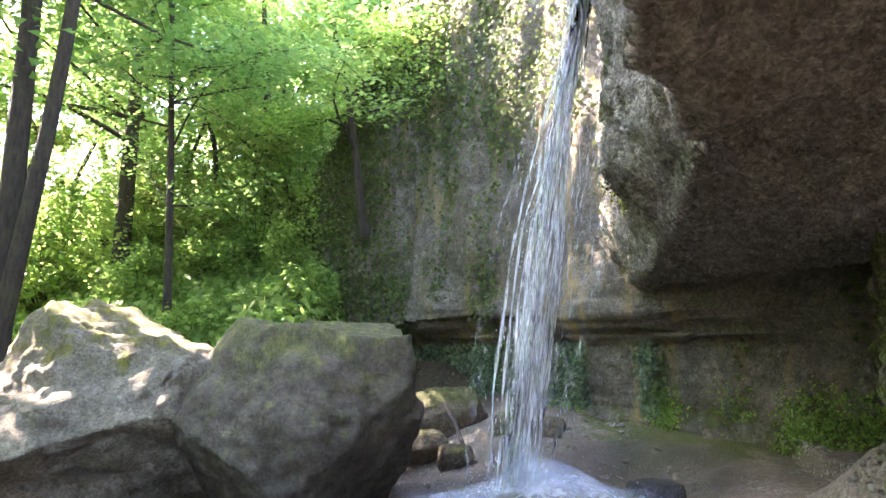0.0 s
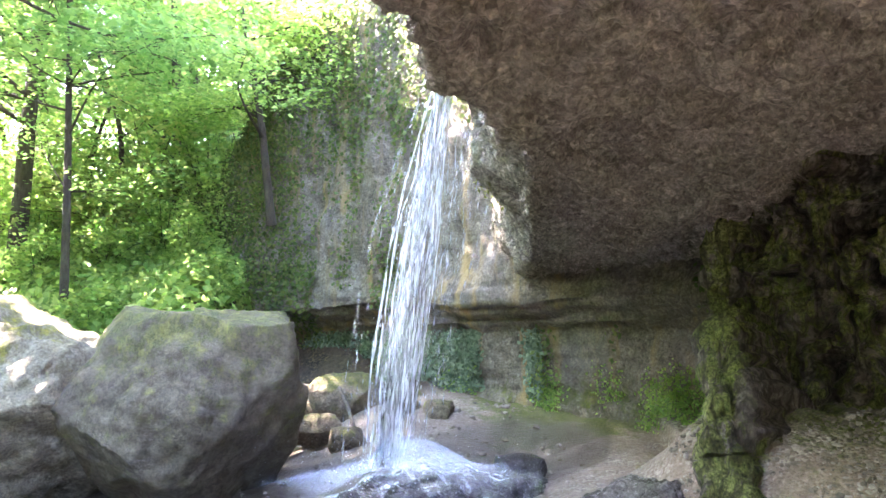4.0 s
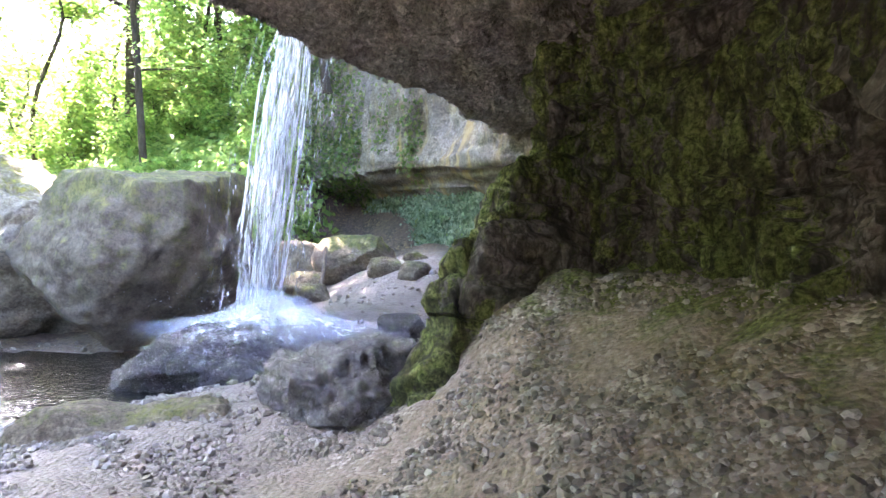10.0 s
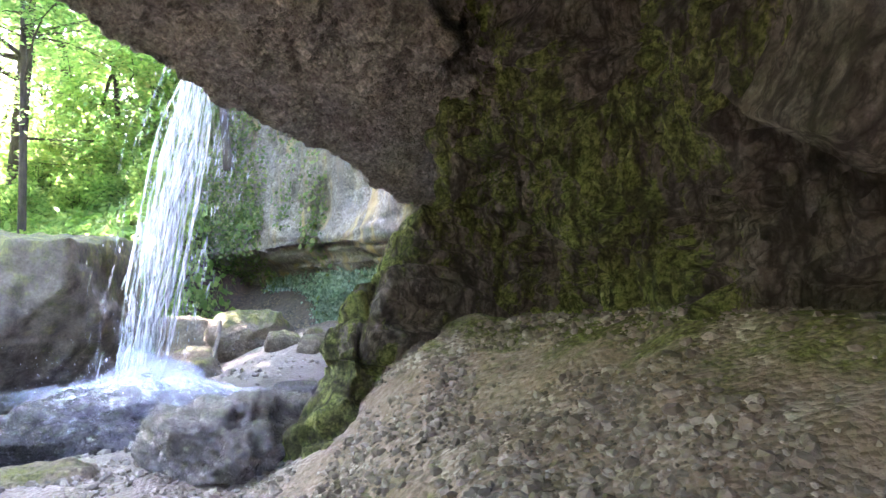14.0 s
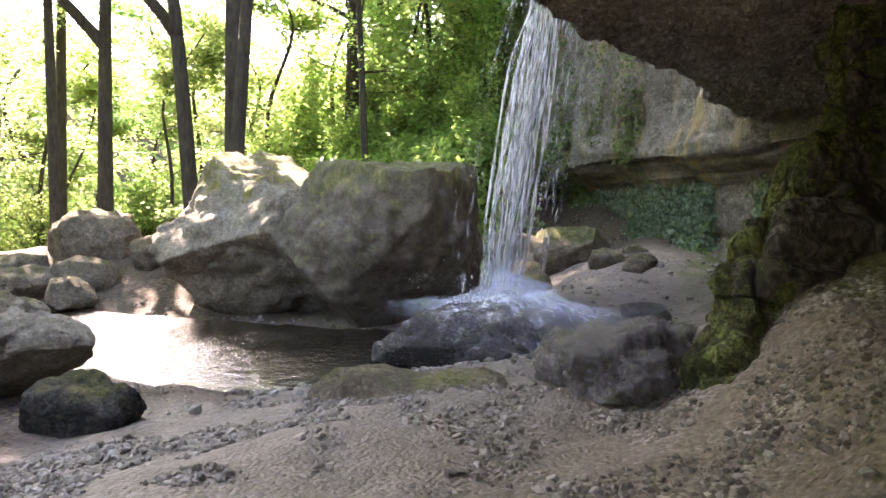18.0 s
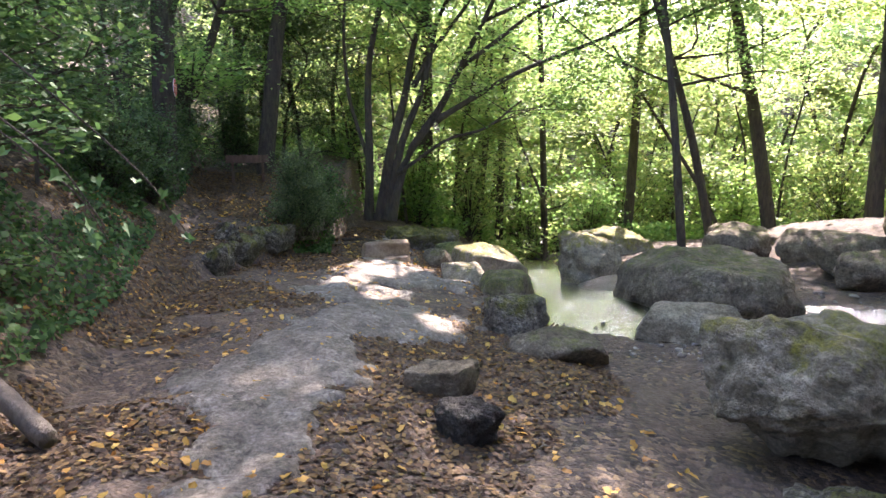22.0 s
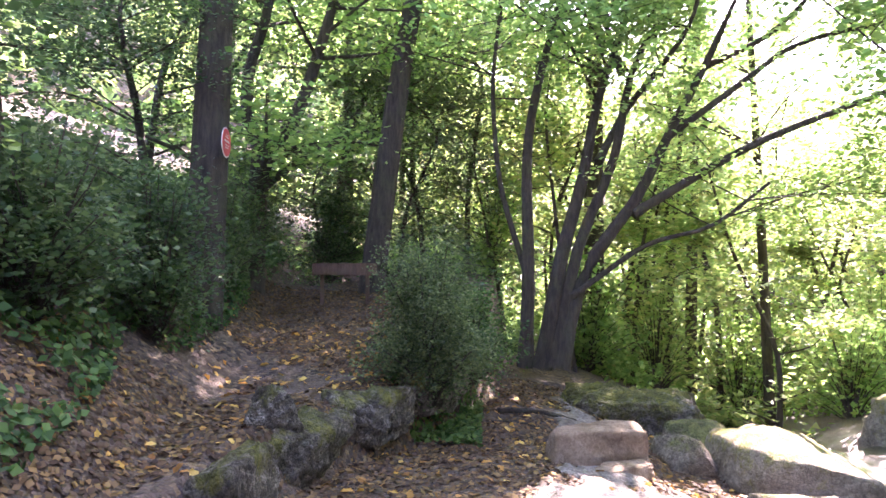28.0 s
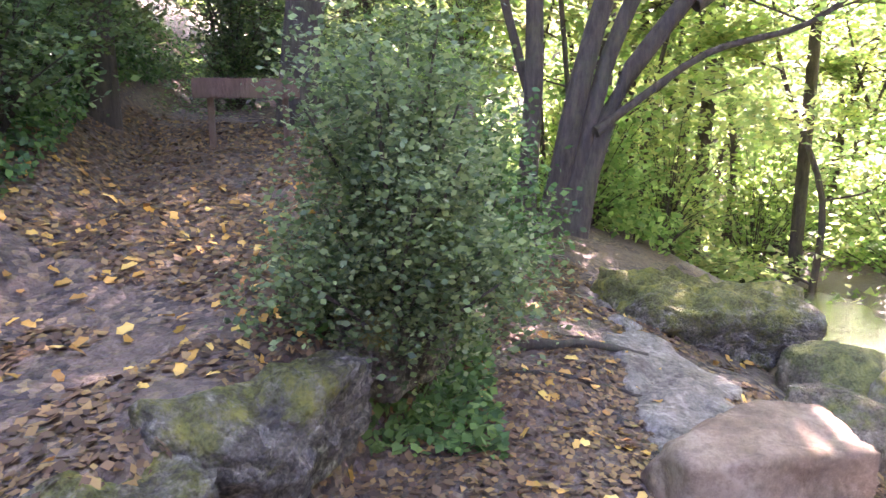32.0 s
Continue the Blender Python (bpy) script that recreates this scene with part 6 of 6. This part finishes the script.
def build_sign():
    root = thing("trail_sign", None, "round red sign with white lettering nailed to a trunk", "sign")
    root.matrix_world = pose(-10.65, -3.85, 2.74, 90, 0, 186)
    v, f = strand([(0, 0, -0.004), (0, 0, 0.004)], [0.15, 0.15], 40)
    faces = [tuple(q) for q in f.tolist()] + [tuple(range(40))[::-1], tuple(range(40, 80))]
    part("rim", mesh_of("rim", v, faces, M_WHITE, False), root, "thin white rim")
    v, f = strand([(0, 0, 0.003), (0, 0, 0.008)], [0.138, 0.138], 40)
    part("disc", mesh_of("disc", v, faces, M_RED, False), root)
    for yy, w, hh in [(0.072, 0.07, 0.009), (0.05, 0.12, 0.009), (0.012, 0.17, 0.020), (-0.03, 0.13, 0.009), (-0.055, 0.10, 0.009)]:
        v = [(-w / 2, yy - hh / 2, 0.0095), (w / 2, yy - hh / 2, 0.0095), (w / 2, yy + hh / 2, 0.0095), (-w / 2, yy + hh / 2, 0.0095)]
        part("text_bar", mesh_of("text_bar", v, [(0, 1, 2, 3)], M_WHITE, False), root)


build_sign()


def build_hanging_ivy():
    """Ivy shoots arching out of the bank, with lobed leaves on short stalks."""
    rng = np.random.default_rng(77)
    g = ground_z(-1.3, -3.3)
    root = thing("hanging_ivy", None, "ivy shoots with fresh green leaves arching from the bank", "ivy")
    root.location = (-1.3, -3.3, g)
    o = np.array([-1.3, -3.3, g])
    lines = [[(-1.3, -3.3, g - 0.1), (-1.1, -2.6, 2.25), (-0.9, -1.75, 2.05), (-0.83, -1.2, 1.55), (-0.80, -1.07, 1.36)],
             [(-1.3, -3.3, g - 0.1), (-0.9, -2.5, 2.2), (-0.7, -1.8, 1.9), (-0.70, -1.35, 1.5), (-0.71, -1.28, 1.36)],
             [(-1.3, -3.3, g - 0.1), (-0.8, -2.6, 2.3), (-0.5, -1.8, 2.0), (-0.47, -1.3, 1.6), (-0.49, -1.2, 1.42)]]
    heart = [(0.0, 0.0), (-0.25, 0.36), (0.12, 0.36), (0.26, 0.55), (0.48, 0.24), (0.95, 0.0), (0.48, -0.24), (0.26, -0.55), (0.12, -0.36), (-0.25, -0.36)]
    for pts in lines:
        line = bend(pts, 26)
        part("stem", mesh_of("stem", *strand(line - o, np.linspace(0.006, 0.002, 26), 5), M_BARK), root)
        for k in list(range(11, 26, 2)) + [25]:
            c = line[k] + rng.normal(0, 0.03, 3)
            nn = np.array([rng.normal(0.7, 0.3), rng.normal(0.3, 0.3), rng.uniform(0.3, 0.9)])
            nn /= np.linalg.norm(nn)
            d = np.cross(nn, rng.normal(0, 1, 3))
            d[2] -= 0.8
            d -= nn * (d @ nn)
            d /= np.linalg.norm(d)
            t = np.cross(nn, d)
            L = rng.uniform(0.028, 0.042)
            v = [c - o + d * L * a + t * L * b + nn * L * abs(b) * 0.3 for a, b in heart] + [c - o + d * L * 0.3 - nn * L * 0.04]
            part("leaf", mesh_of("leaf", v, [(10, i, (i + 1) % 10) for i in range(10)], M_IVY, False), root)


build_hanging_ivy()


def build_root(a, b, r, seed):
    rng = np.random.default_rng(seed)
    a, b = np.array(a, float), np.array(b, float)
    pts = [a + (b - a) * k + np.array([rng.normal(0, 0.03), rng.normal(0, 0.03), 0]) for k in (0, 0.3, 0.6, 1)]
    line = bend(pts, 16)
    line[:, 2] = [ground_z(x, y) + r * 0.9 for x, y in line[:, :2]]
    v, f = strand(line - a, np.linspace(r, r * 0.5, 16) * rng.uniform(0.85, 1.1, 16), 8)
    faces = [tuple(q) for q in f.tolist()] + [tuple(range(8))[::-1], tuple(range(15 * 8, 16 * 8))]
    return thing("root", mesh_of("root", v, faces, M_BARK), "bare brown root crossing the trodden ground", "root", at=Matrix.Translation(a))


build_root((-11.0, -1.15, 0), (-11.1, -0.35, 0), 0.035, 621)
build_root((-10.7, -1.2, 0), (-10.6, -0.55, 0), 0.015, 622)
rs = random.Random(44)
for i in range(34):
    x, y = rs.uniform(-12.5, -6.5), rs.uniform(-3.2, -0.2)
    if abs(y - float(wall_line(np.array(x)))) > 0.35:
        d = rs.uniform(0, 6.28)
        L = rs.uniform(0.12, 0.35)
        o = build_root((x, y, 0), (x + math.cos(d) * L, y + math.sin(d) * L, 0), rs.uniform(0.004, 0.009), 630 + i)
        o.name = "twig"
        tagged(o, "small dry twig lying on the leaf litter", "twig", "twigs on the path")
